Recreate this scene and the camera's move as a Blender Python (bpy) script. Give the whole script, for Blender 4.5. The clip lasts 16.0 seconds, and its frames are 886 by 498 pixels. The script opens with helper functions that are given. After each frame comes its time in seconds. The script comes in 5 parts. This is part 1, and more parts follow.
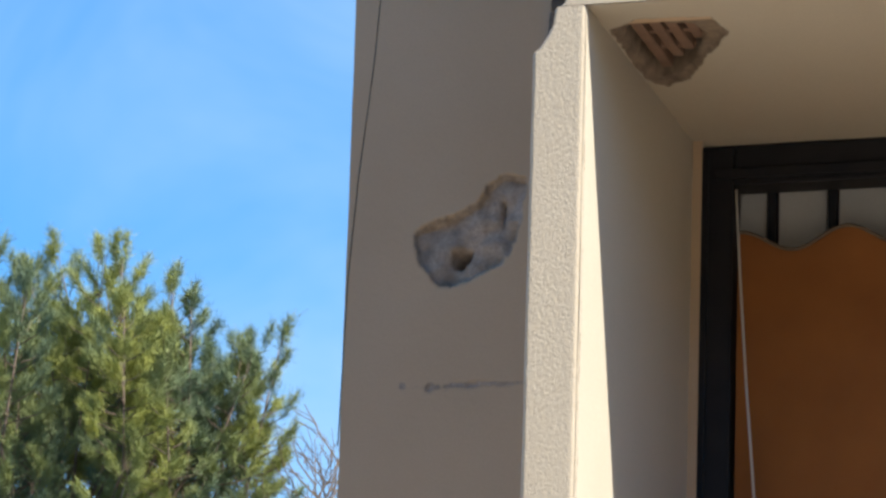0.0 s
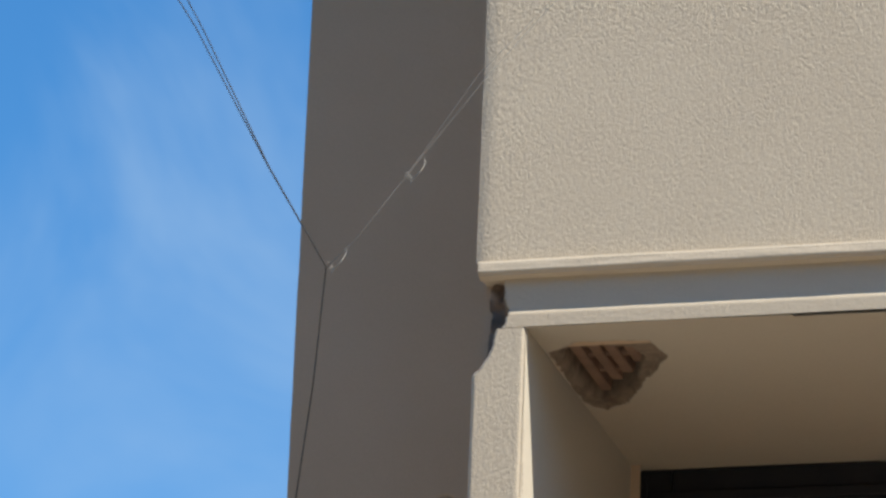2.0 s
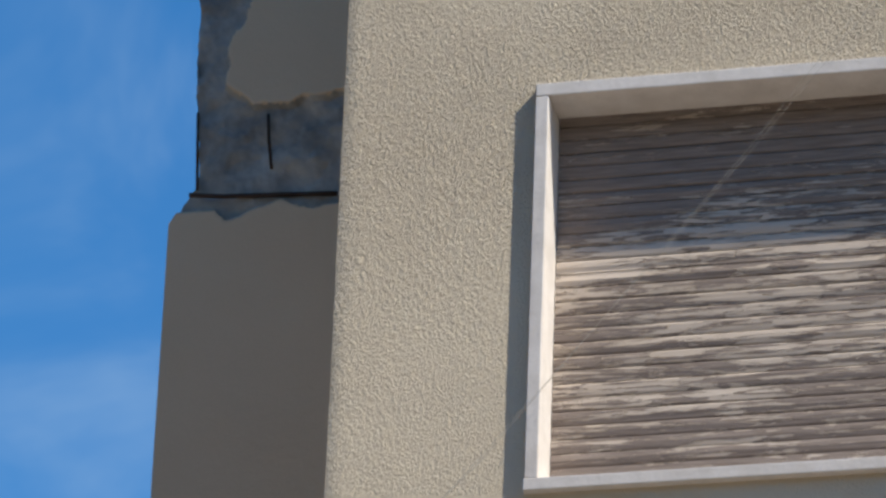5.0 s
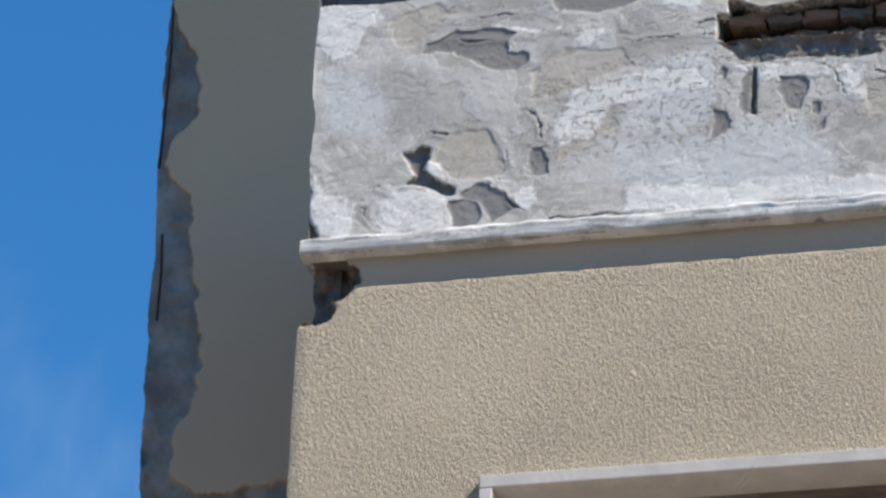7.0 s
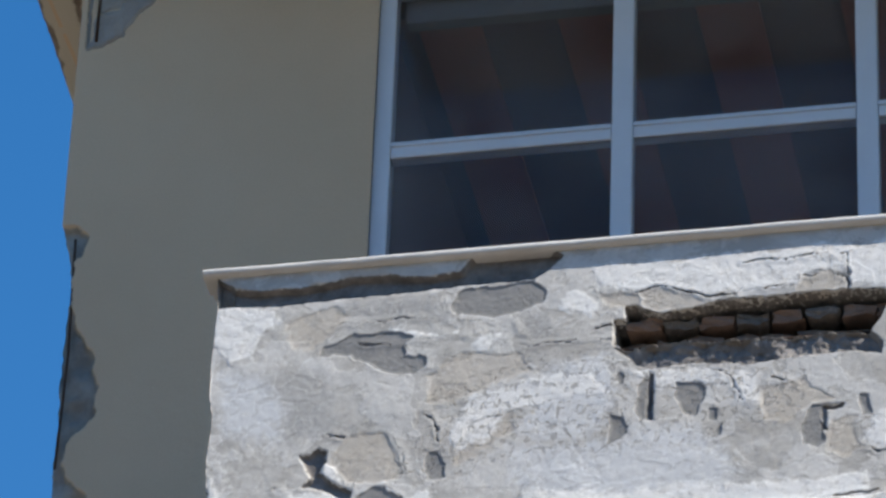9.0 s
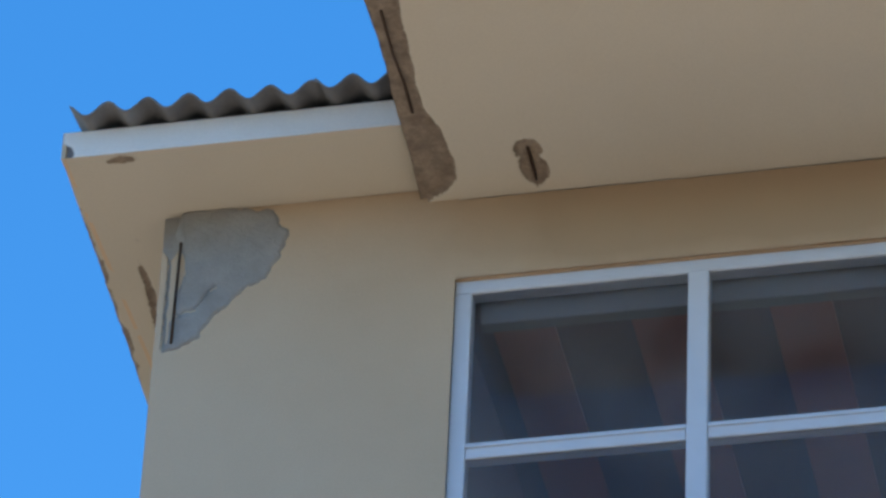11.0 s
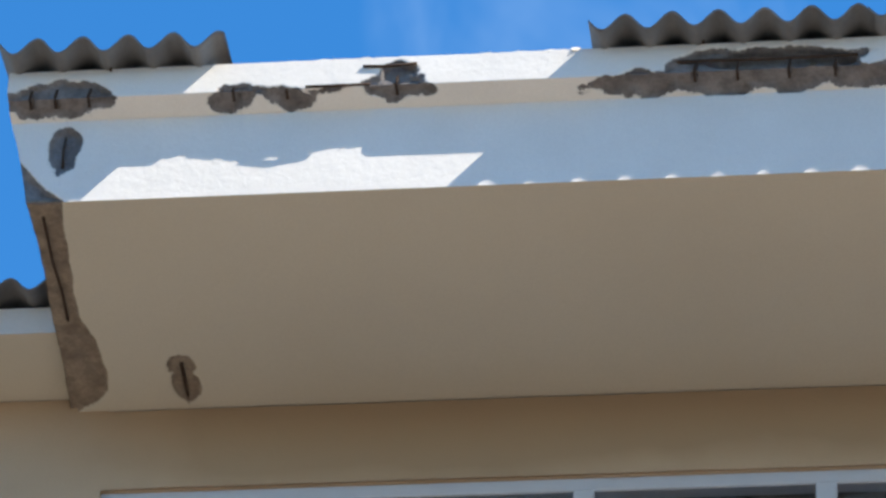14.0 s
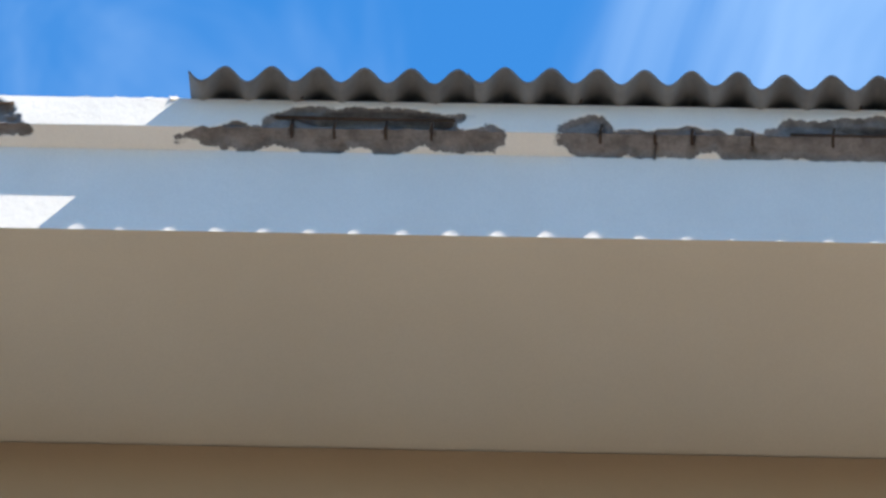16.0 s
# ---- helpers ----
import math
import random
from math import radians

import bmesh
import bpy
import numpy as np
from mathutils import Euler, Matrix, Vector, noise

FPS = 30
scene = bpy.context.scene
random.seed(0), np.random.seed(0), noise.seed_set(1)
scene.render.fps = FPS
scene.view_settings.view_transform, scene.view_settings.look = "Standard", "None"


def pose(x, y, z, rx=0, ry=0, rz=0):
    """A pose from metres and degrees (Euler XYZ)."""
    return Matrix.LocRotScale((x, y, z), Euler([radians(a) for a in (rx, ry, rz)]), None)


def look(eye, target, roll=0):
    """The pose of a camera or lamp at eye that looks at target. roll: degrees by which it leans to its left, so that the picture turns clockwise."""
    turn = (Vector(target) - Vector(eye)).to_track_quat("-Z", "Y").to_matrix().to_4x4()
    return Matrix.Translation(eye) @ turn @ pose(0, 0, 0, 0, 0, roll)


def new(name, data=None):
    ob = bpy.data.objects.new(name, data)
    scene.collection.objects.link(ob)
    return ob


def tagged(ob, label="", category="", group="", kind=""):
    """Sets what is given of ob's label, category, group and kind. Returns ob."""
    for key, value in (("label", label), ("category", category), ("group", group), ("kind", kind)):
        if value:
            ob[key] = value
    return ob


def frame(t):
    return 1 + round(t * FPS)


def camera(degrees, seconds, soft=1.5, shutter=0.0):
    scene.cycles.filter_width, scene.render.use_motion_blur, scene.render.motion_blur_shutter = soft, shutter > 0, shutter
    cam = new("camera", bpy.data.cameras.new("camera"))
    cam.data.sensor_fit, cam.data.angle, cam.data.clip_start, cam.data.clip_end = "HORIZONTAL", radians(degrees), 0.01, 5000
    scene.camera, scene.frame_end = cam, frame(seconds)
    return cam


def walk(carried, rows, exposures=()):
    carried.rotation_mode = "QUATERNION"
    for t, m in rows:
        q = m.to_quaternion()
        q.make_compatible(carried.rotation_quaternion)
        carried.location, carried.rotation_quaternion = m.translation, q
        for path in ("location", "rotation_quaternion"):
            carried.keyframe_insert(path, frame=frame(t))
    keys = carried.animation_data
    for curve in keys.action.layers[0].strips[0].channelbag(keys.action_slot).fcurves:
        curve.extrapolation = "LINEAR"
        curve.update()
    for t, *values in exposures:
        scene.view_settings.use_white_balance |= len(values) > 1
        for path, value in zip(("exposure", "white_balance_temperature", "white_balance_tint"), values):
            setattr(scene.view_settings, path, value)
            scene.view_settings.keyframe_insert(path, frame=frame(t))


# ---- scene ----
EYE = (0.0, 0.0, 1.6)
cam = camera(10.0, 16.0, soft=2.8)
# seconds, turn to the left, tilt upwards and lean to the left, in degrees
TURNS = [
    (0, 16.536, 16.147, 1.899),
    (0.5, 16.348, 16.992, 2.097),
    (1, 16.228, 17.621, 2.114),
    (1.5, 16.136, 18.633, 2.303),
    (2, 15.949, 19.801, 2.389),
    (2.5, 15.687, 20.802, 2.480),
    (3, 15.541, 21.847, 2.470),
    (3.5, 15.079, 22.744, 2.420),
    (3.7, 14.969, 23.320, 2.351),
    (5.8, 13.869, 27.940, 2.357),
    (6, 13.823, 28.502, 2.397),
    (6.5, 13.709, 29.531, 2.563),
    (7, 13.685, 30.576, 2.469),
    (7.5, 13.487, 31.452, 2.626),
    (8, 12.955, 32.269, 2.838),
    (8.5, 12.270, 32.981, 2.602),
    (9, 12.474, 34.056, 2.311),
    (9.5, 13.192, 35.084, 2.316),
    (10, 13.641, 36.113, 2.418),
    (10.2, 13.834, 36.332, 2.580),
    (12.3, 12.503, 39.362, 3.493),
    (12.5, 12.229, 39.591, 3.492),
    (13, 11.630, 40.080, 3.307),
    (13.5, 10.584, 40.351, 3.659),
    (14, 8.876, 40.144, 3.557),
    (14.5, 7.527, 40.259, 3.535),
    (15, 6.238, 40.873, 3.433),
    (15.5, 4.519, 41.213, 3.155),
    (16, 2.805, 41.005, 2.867),
]


def aim(turn, tilt, lean):
    a, b = radians(turn), radians(tilt)
    way = Vector((-math.sin(a) * math.cos(b), math.cos(a) * math.cos(b), math.sin(b)))
    return look(EYE, Vector(EYE) + way * 10, lean)


EXPOSURES = [(0.0, 0.85), (1.5, 0.52), (3.0, 0.31), (3.5, 0.34), (5.8, 0.36), (7.5, 0.5), (8.5, 0.45), (9.0, 0.5), (10.0, 1.30), (12.5, 1.26), (14.0, 1.10), (16.0, 1.20)]
walk(cam, [(t, aim(a, b, c)) for t, a, b, c in TURNS], EXPOSURES)

# ---- light ----
SUN_FROM = Vector((2.6, -1.0, 3.05)).normalized()
world = bpy.data.worlds.new("sky")
scene.world = world
world.use_nodes = True
wt = world.node_tree
wt.nodes.clear()
w_out = wt.nodes.new("ShaderNodeOutputWorld")
w_bg = wt.nodes.new("ShaderNodeBackground")
w_sky = wt.nodes.new("ShaderNodeTexSky")
w_sky.sky_type = "NISHITA"
w_sky.sun_disc = False
w_sky.sun_elevation = math.asin(SUN_FROM.z)
w_sky.sun_rotation = math.atan2(SUN_FROM.x, SUN_FROM.y)
w_sky.air_density, w_sky.dust_density, w_sky.ozone_density = 1.0, 0.2, 3.0
w_tc = wt.nodes.new("ShaderNodeTexCoord")
w_map = wt.nodes.new("ShaderNodeMapping")
w_map.inputs["Scale"].default_value = (1.7, 1.0, 1.9)
w_map.inputs["Location"].default_value = (0.0, 0.0, 0.37)
w_map.inputs["Rotation"].default_value = (0.0, 0.5, 0.3)
w_noise = wt.nodes.new("ShaderNodeTexNoise")
w_noise.inputs["Scale"].default_value = 5.0
w_noise.inputs["Detail"].default_value = 5.5
w_noise.inputs["Roughness"].default_value = 0.56
w_noise.inputs["Distortion"].default_value = 0.7
w_ramp = wt.nodes.new("ShaderNodeMapRange")
w_ramp.interpolation_type = "SMOOTHSTEP"
w_ramp.inputs["From Min"].default_value = 0.55
w_ramp.inputs["From Max"].default_value = 0.85
w_ramp.inputs["To Max"].default_value = 0.40
w_deep = wt.nodes.new("ShaderNodeHueSaturation")
w_deep.inputs["Saturation"].default_value = 1.33
w_mix = wt.nodes.new("ShaderNodeMix")
w_mix.data_type = "RGBA"
w_mix.inputs["B"].default_value = (2.9, 3.9, 4.9, 1.0)
wt.links.new(w_tc.outputs["Generated"], w_map.inputs["Vector"])
wt.links.new(w_map.outputs["Vector"], w_noise.inputs["Vector"])
# thin cloud grows denser towards the horizon
w_sep = wt.nodes.new("ShaderNodeSeparateXYZ")
w_low = wt.nodes.new("ShaderNodeMapRange")
w_low.inputs["From Min"].default_value, w_low.inputs["From Max"].default_value = 0.30, 0.39
w_low.inputs["To Min"].default_value, w_low.inputs["To Max"].default_value = 0.24, 0.0
w_add = wt.nodes.new("ShaderNodeMath")
# a bank of thin cloud low beside the house and a high veil over the roof
w_bank, w_bankd = wt.nodes.new("ShaderNodeMapRange"), wt.nodes.new("ShaderNodeVectorMath")
w_bankd.operation = "DISTANCE"
w_bankd.inputs[1].default_value = (-0.325, 0.888, 0.325)
w_bank.inputs["From Max"].default_value, w_bank.inputs["To Min"].default_value, w_bank.inputs["To Max"].default_value = 0.07, 0.09, 0.0
w_veil, w_veild = wt.nodes.new("ShaderNodeMapRange"), wt.nodes.new("ShaderNodeVectorMath")
w_veild.operation = "DISTANCE"
w_veild.inputs[1].default_value = (0.06, 0.70, 0.71)
w_veil.inputs["From Max"].default_value, w_veil.inputs["To Min"].default_value, w_veil.inputs["To Max"].default_value = 0.20, 0.20, 0.0
w_more, w_sum = wt.nodes.new("ShaderNodeMath"), wt.nodes.new("ShaderNodeMath")
wt.links.new(w_tc.outputs["Generated"], w_bankd.inputs[0])
wt.links.new(w_tc.outputs["Generated"], w_veild.inputs[0])
wt.links.new(w_bankd.outputs["Value"], w_bank.inputs["Value"])
wt.links.new(w_veild.outputs["Value"], w_veil.inputs["Value"])
wt.links.new(w_bank.outputs["Result"], w_more.inputs[0])
wt.links.new(w_veil.outputs["Result"], w_more.inputs[1])
wt.links.new(w_more.outputs["Value"], w_sum.inputs[1])
wt.links.new(w_tc.outputs["Generated"], w_sep.inputs["Vector"])
wt.links.new(w_sep.outputs["Z"], w_low.inputs["Value"])
wt.links.new(w_noise.outputs["Fac"], w_add.inputs[0])
wt.links.new(w_low.outputs["Result"], w_add.inputs[1])
wt.links.new(w_add.outputs["Value"], w_sum.inputs[0])
wt.links.new(w_sum.outputs["Value"], w_ramp.inputs["Value"])
wt.links.new(w_ramp.outputs["Result"], w_mix.inputs["Factor"])
wt.links.new(w_sky.outputs["Color"], w_deep.inputs["Color"])
wt.links.new(w_deep.outputs["Color"], w_mix.inputs["A"])
wt.links.new(w_mix.outputs["Result"], w_bg.inputs["Color"])
w_bg.inputs["Strength"].default_value = 0.13
wt.links.new(w_bg.outputs["Background"], w_out.inputs["Surface"])

sun = new("sun", bpy.data.lights.new("sun", "SUN"))
sun.data.energy = 5.0
sun.data.angle = radians(0.53)
sun.data.color = (1.0, 0.93, 0.82)
sun.matrix_world = look(SUN_FROM * 40, (0, 0, 0))


# ---- materials ----
def shader(name, rough=0.9, metal=0.0):
    m = bpy.data.materials.new(name)
    m.use_nodes = True
    b = m.node_tree.nodes["Principled BSDF"]
    b.inputs["Roughness"].default_value, b.inputs["Metallic"].default_value = rough, metal
    b.inputs["Specular IOR Level"].default_value = 0.25
    return m, m.node_tree, b


def node(nt, kind, **values):
    n = nt.nodes.new("ShaderNode" + kind)
    for key, v in values.items():
        n.inputs[key.replace("_", " ")].default_value = v
    return n


def place(nt, scale=(1, 1, 1)):
    g, mp = nt.nodes.new("ShaderNodeNewGeometry"), node(nt, "Mapping", Scale=scale)
    nt.links.new(g.outputs["Position"], mp.inputs["Vector"])
    return mp.outputs["Vector"]


def grain(nt, scale, detail=3.0, rough=0.55, stretch=(1, 1, 1), twist=0.0):
    n = node(nt, "TexNoise", Scale=scale, Detail=detail, Roughness=rough, Distortion=twist)
    nt.links.new(place(nt, stretch), n.inputs["Vector"])
    return n.outputs["Fac"]


def span(nt, value, lo, hi, a=0.0, b=1.0):
    r = node(nt, "MapRange", From_Min=lo, From_Max=hi, To_Min=a, To_Max=b)
    nt.links.new(value, r.inputs["Value"])
    return r.outputs["Result"]


def blend(nt, fac, a, b):
    m = nt.nodes.new("ShaderNodeMix")
    m.data_type = "RGBA"
    if isinstance(fac, float):
        m.inputs["Factor"].default_value = fac
    else:
        nt.links.new(fac, m.inputs["Factor"])
    for key, v in (("A", a), ("B", b)):
        if isinstance(v, tuple):
            m.inputs[key].default_value = (*v, 1.0)
        else:
            nt.links.new(v, m.inputs[key])
    return m.outputs["Result"]


def maths(nt, op, a, b):
    m = nt.nodes.new("ShaderNodeMath")
    m.operation = op
    for k, v in enumerate((a, b)):
        if isinstance(v, float):
            m.inputs[k].default_value = v
        else:
            nt.links.new(v, m.inputs[k])
    return m.outputs["Value"]


def relief_of(nt, bsdf, height, distance, strength=1.0):
    bp = node(nt, "Bump", Strength=strength, Distance=distance)
    nt.links.new(height, bp.inputs["Height"])
    nt.links.new(bp.outputs["Normal"], bsdf.inputs["Normal"])


def worn(name, colour, dirt, bump=0.003, bump_scale=60.0, patch=2.5, amount=0.5, rough=0.9, speck=0.15, bare=None, bare2=None, twist=0.3, crisp=0.0, eave_shade=None):
    """Plaster, paint or mortar: broad stains, fine specks and a bump; bare: the colours laid open where the skin has fallen off."""
    m, nt, b = shader(name, rough)
    broad = span(nt, grain(nt, patch, 5.0, 0.6), 0.38, 0.72, 0.0, amount)
    col = blend(nt, broad, colour, dirt)
    fine = span(nt, grain(nt, 130.0, 2.0), 0.3, 0.75, 0.0, speck)
    col = blend(nt, fine, col, tuple(c * 0.55 for c in colour))
    h = grain(nt, bump_scale, 3.0, 0.6, twist=twist)
    if crisp:
        worm = grain(nt, bump_scale * 0.75, 2.0, 0.5, (1.0, 1.0, 0.55), twist + 0.8)
        h = maths(nt, "ADD", maths(nt, "MULTIPLY", h, 1.0 - crisp), maths(nt, "MULTIPLY", span(nt, worm, 0.40, 0.60), 0.42 * crisp))
        h = maths(nt, "MULTIPLY", h, span(nt, grain(nt, 1.6, 3.0), 0.35, 0.65, 0.75, 1.3))
        up = nt.nodes.new("ShaderNodeSeparateXYZ")
        nt.links.new(place(nt), up.inputs["Vector"])
        h = maths(nt, "MULTIPLY", h, span(nt, up.outputs["Z"], 7.0, 8.8, 0.24, 1.9))
    # darker, browner plaster above the window: the eave's shade put into the colour
    if eave_shade:
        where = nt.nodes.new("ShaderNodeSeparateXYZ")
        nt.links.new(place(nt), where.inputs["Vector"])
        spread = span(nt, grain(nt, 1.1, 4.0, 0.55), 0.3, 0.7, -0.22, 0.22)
        under_eave = maths(nt, "MULTIPLY", span(nt, maths(nt, "ADD", where.outputs["X"], spread), -3.85, -3.0), span(nt, maths(nt, "ADD", where.outputs["Z"], maths(nt, "MULTIPLY", spread, 0.4)), 12.66, 12.82))
        col = blend(nt, maths(nt, "MULTIPLY", under_eave, 0.8), col, eave_shade)
    if bare:
        at = nt.nodes.new("ShaderNodeAttribute")
        at.attribute_name = "bare"
        ragged = maths(nt, "ADD", at.outputs["Fac"], span(nt, grain(nt, 70.0, 3.0), 0.3, 0.7, -1.25, -0.75))
        f = span(nt, ragged, -0.06, 0.06)
        under = blend(nt, span(nt, grain(nt, 14.0, 5.0, 0.65), 0.35, 0.65), bare, bare2 or tuple(c * 0.6 for c in bare))
        under = blend(nt, span(nt, grain(nt, 90.0, 2.0), 0.45, 0.8, 0.0, 0.5), under, tuple(c * 0.4 for c in bare))
        old = nt.nodes.new("ShaderNodeAttribute")
        old.attribute_name = "old"
        under = blend(nt, old.outputs["Fac"], under, blend(nt, span(nt, grain(nt, 7.0, 6.0, 0.6), 0.35, 0.65), (0.37, 0.345, 0.305), (0.20, 0.185, 0.165)))
        rim = maths(nt, "MULTIPLY", span(nt, ragged, -0.45, -0.06), 0.25)
        col = blend(nt, rim, col, (0.25, 0.22, 0.19))
        col = blend(nt, f, col, under)
        h = maths(nt, "ADD", h, maths(nt, "MULTIPLY", f, maths(nt, "MULTIPLY", grain(nt, 40.0, 5.0, 0.7), 1.6)))
    nt.links.new(col, b.inputs["Base Color"])
    relief_of(nt, b, h, bump)
    return m


BEIGE, BEIGE_DIRT = (0.605, 0.455, 0.31), (0.535, 0.39, 0.255)
M_STUCCO = worn("stucco", (0.635, 0.54, 0.40), (0.58, 0.485, 0.355), bump=0.010, bump_scale=112.0, patch=1.7, amount=0.5, speck=0.1, bare=(0.30, 0.24, 0.19), bare2=(0.16, 0.125, 0.10), twist=0.8, crisp=0.55)
M_STUCCO_FINE = worn("fine_stucco", (0.62, 0.53, 0.395), (0.56, 0.465, 0.34), bump=0.010, bump_scale=112.0, patch=1.7, amount=0.5, speck=0.1, bare=(0.36, 0.27, 0.20), bare2=(0.22, 0.16, 0.12), twist=0.8, crisp=0.55)
M_TRIM = worn("trim_plaster", (0.62, 0.53, 0.395), (0.56, 0.465, 0.34), bump=0.002, bump_scale=70.0, patch=1.7, amount=0.6, speck=0.1, bare=(0.36, 0.27, 0.20), bare2=(0.22, 0.16, 0.12))
M_BAND = worn("band_plaster", (0.57, 0.455, 0.335), (0.505, 0.39, 0.275), bump=0.0015, bump_scale=30.0, patch=1.2, amount=0.7, bare=(0.24, 0.19, 0.15), bare2=(0.11, 0.085, 0.07))
M_PLASTER = worn("smooth_plaster", BEIGE, BEIGE_DIRT, bump=0.0015, bump_scale=30.0, patch=1.2, amount=0.7, bare=(0.52, 0.425, 0.345), bare2=(0.31, 0.25, 0.20), eave_shade=(0.41, 0.29, 0.18))
M_SOFFIT = worn("soffit_plaster", (0.545, 0.495, 0.40), (0.49, 0.44, 0.35), bump=0.001, bump_scale=30.0, patch=1.0, amount=0.6, bare=(0.30, 0.24, 0.18), bare2=(0.17, 0.13, 0.10))
M_MORTAR = worn("grey_mortar", (0.37, 0.345, 0.315), (0.27, 0.25, 0.225), bump=0.007, bump_scale=70.0, patch=7.0, amount=0.9, speck=0.3)
M_FASCIA = worn("white_fascia", (0.785, 0.73, 0.665), (0.68, 0.63, 0.57), bump=0.002, bump_scale=25.0, patch=3.0, amount=0.5, bare=(0.24, 0.215, 0.205), bare2=(0.13, 0.115, 0.11))
M_CONCRETE = worn("bare_concrete", (0.22, 0.185, 0.155), (0.12, 0.10, 0.085), bump=0.014, bump_scale=45.0, patch=9.0, amount=0.9, speck=0.4)
M_CEMENT = worn("fibre_cement", (0.20, 0.203, 0.208), (0.11, 0.11, 0.112), bump=0.002, bump_scale=80.0, patch=5.0, amount=0.8, speck=0.35)
M_STONE = worn("coping_stone", (0.60, 0.585, 0.56), (0.44, 0.42, 0.39), bump=0.002, bump_scale=60.0, patch=6.0, amount=0.6)
M_WHITE = worn("shutter_frame_stone", (0.68, 0.635, 0.59), (0.52, 0.475, 0.43), bump=0.0015, bump_scale=60.0, patch=9.0, amount=0.8, rough=0.7)
M_BRICK = worn("terracotta", (0.30, 0.195, 0.14), (0.19, 0.12, 0.085), bump=0.004, bump_scale=60.0, patch=12.0, amount=0.8, speck=0.4)
M_RUST = worn("rusted_steel", (0.065, 0.04, 0.028), (0.04, 0.026, 0.019), bump=0.002, bump_scale=200.0, patch=30.0, amount=0.9)
M_ALU = worn("painted_aluminium", (0.62, 0.65, 0.70), (0.54, 0.57, 0.62), bump=0.0002, bump_scale=60.0, patch=6.0, amount=0.4, rough=0.45, speck=0.05)
M_BLACK = worn("black_paint", (0.018, 0.018, 0.022), (0.03, 0.028, 0.028), bump=0.0005, bump_scale=60.0, patch=8.0, amount=0.6, rough=0.5, speck=0.1)
M_WIRE = worn("galvanised_wire", (0.40, 0.375, 0.33), (0.31, 0.285, 0.25), bump=0.0003, bump_scale=300.0, patch=40.0, amount=0.5, rough=0.8)
M_DARKWIRE = worn("dark_cable", (0.04, 0.038, 0.036), (0.07, 0.06, 0.05), bump=0.0003, bump_scale=300.0, patch=40.0, amount=0.5, rough=0.7)
M_ASPHALT = worn("asphalt", (0.14, 0.133, 0.124), (0.10, 0.096, 0.09), bump=0.006, bump_scale=60.0, patch=0.4, amount=0.8)
M_BOUNCE_SLAB = worn("tan_bounce_slab", (0.335, 0.285, 0.225), (0.275, 0.23, 0.18), bump=0.003, bump_scale=40.0, patch=0.7, amount=0.8)
M_BLOCKER = worn("blocker_wall_plaster", (0.38, 0.29, 0.195), (0.32, 0.24, 0.16), bump=0.004, bump_scale=20.0)
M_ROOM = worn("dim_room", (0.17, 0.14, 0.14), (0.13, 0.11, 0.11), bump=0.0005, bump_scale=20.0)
M_CURTAIN = worn("red_brown_wood", (0.33, 0.165, 0.14), (0.26, 0.13, 0.11), bump=0.0006, bump_scale=300.0, patch=6.0, amount=0.6)
M_NET = worn("white_panel", (0.62, 0.60, 0.56), (0.5, 0.48, 0.45), bump=0.0005, bump_scale=120.0, patch=4.0, amount=0.6)
M_ROLL = worn("grey_blind", (0.22, 0.21, 0.21), (0.17, 0.165, 0.16), bump=0.0005, bump_scale=120.0, patch=4.0, amount=0.6)
M_BARK = worn("bark", (0.20, 0.15, 0.11), (0.12, 0.09, 0.07), bump=0.01, bump_scale=20.0)


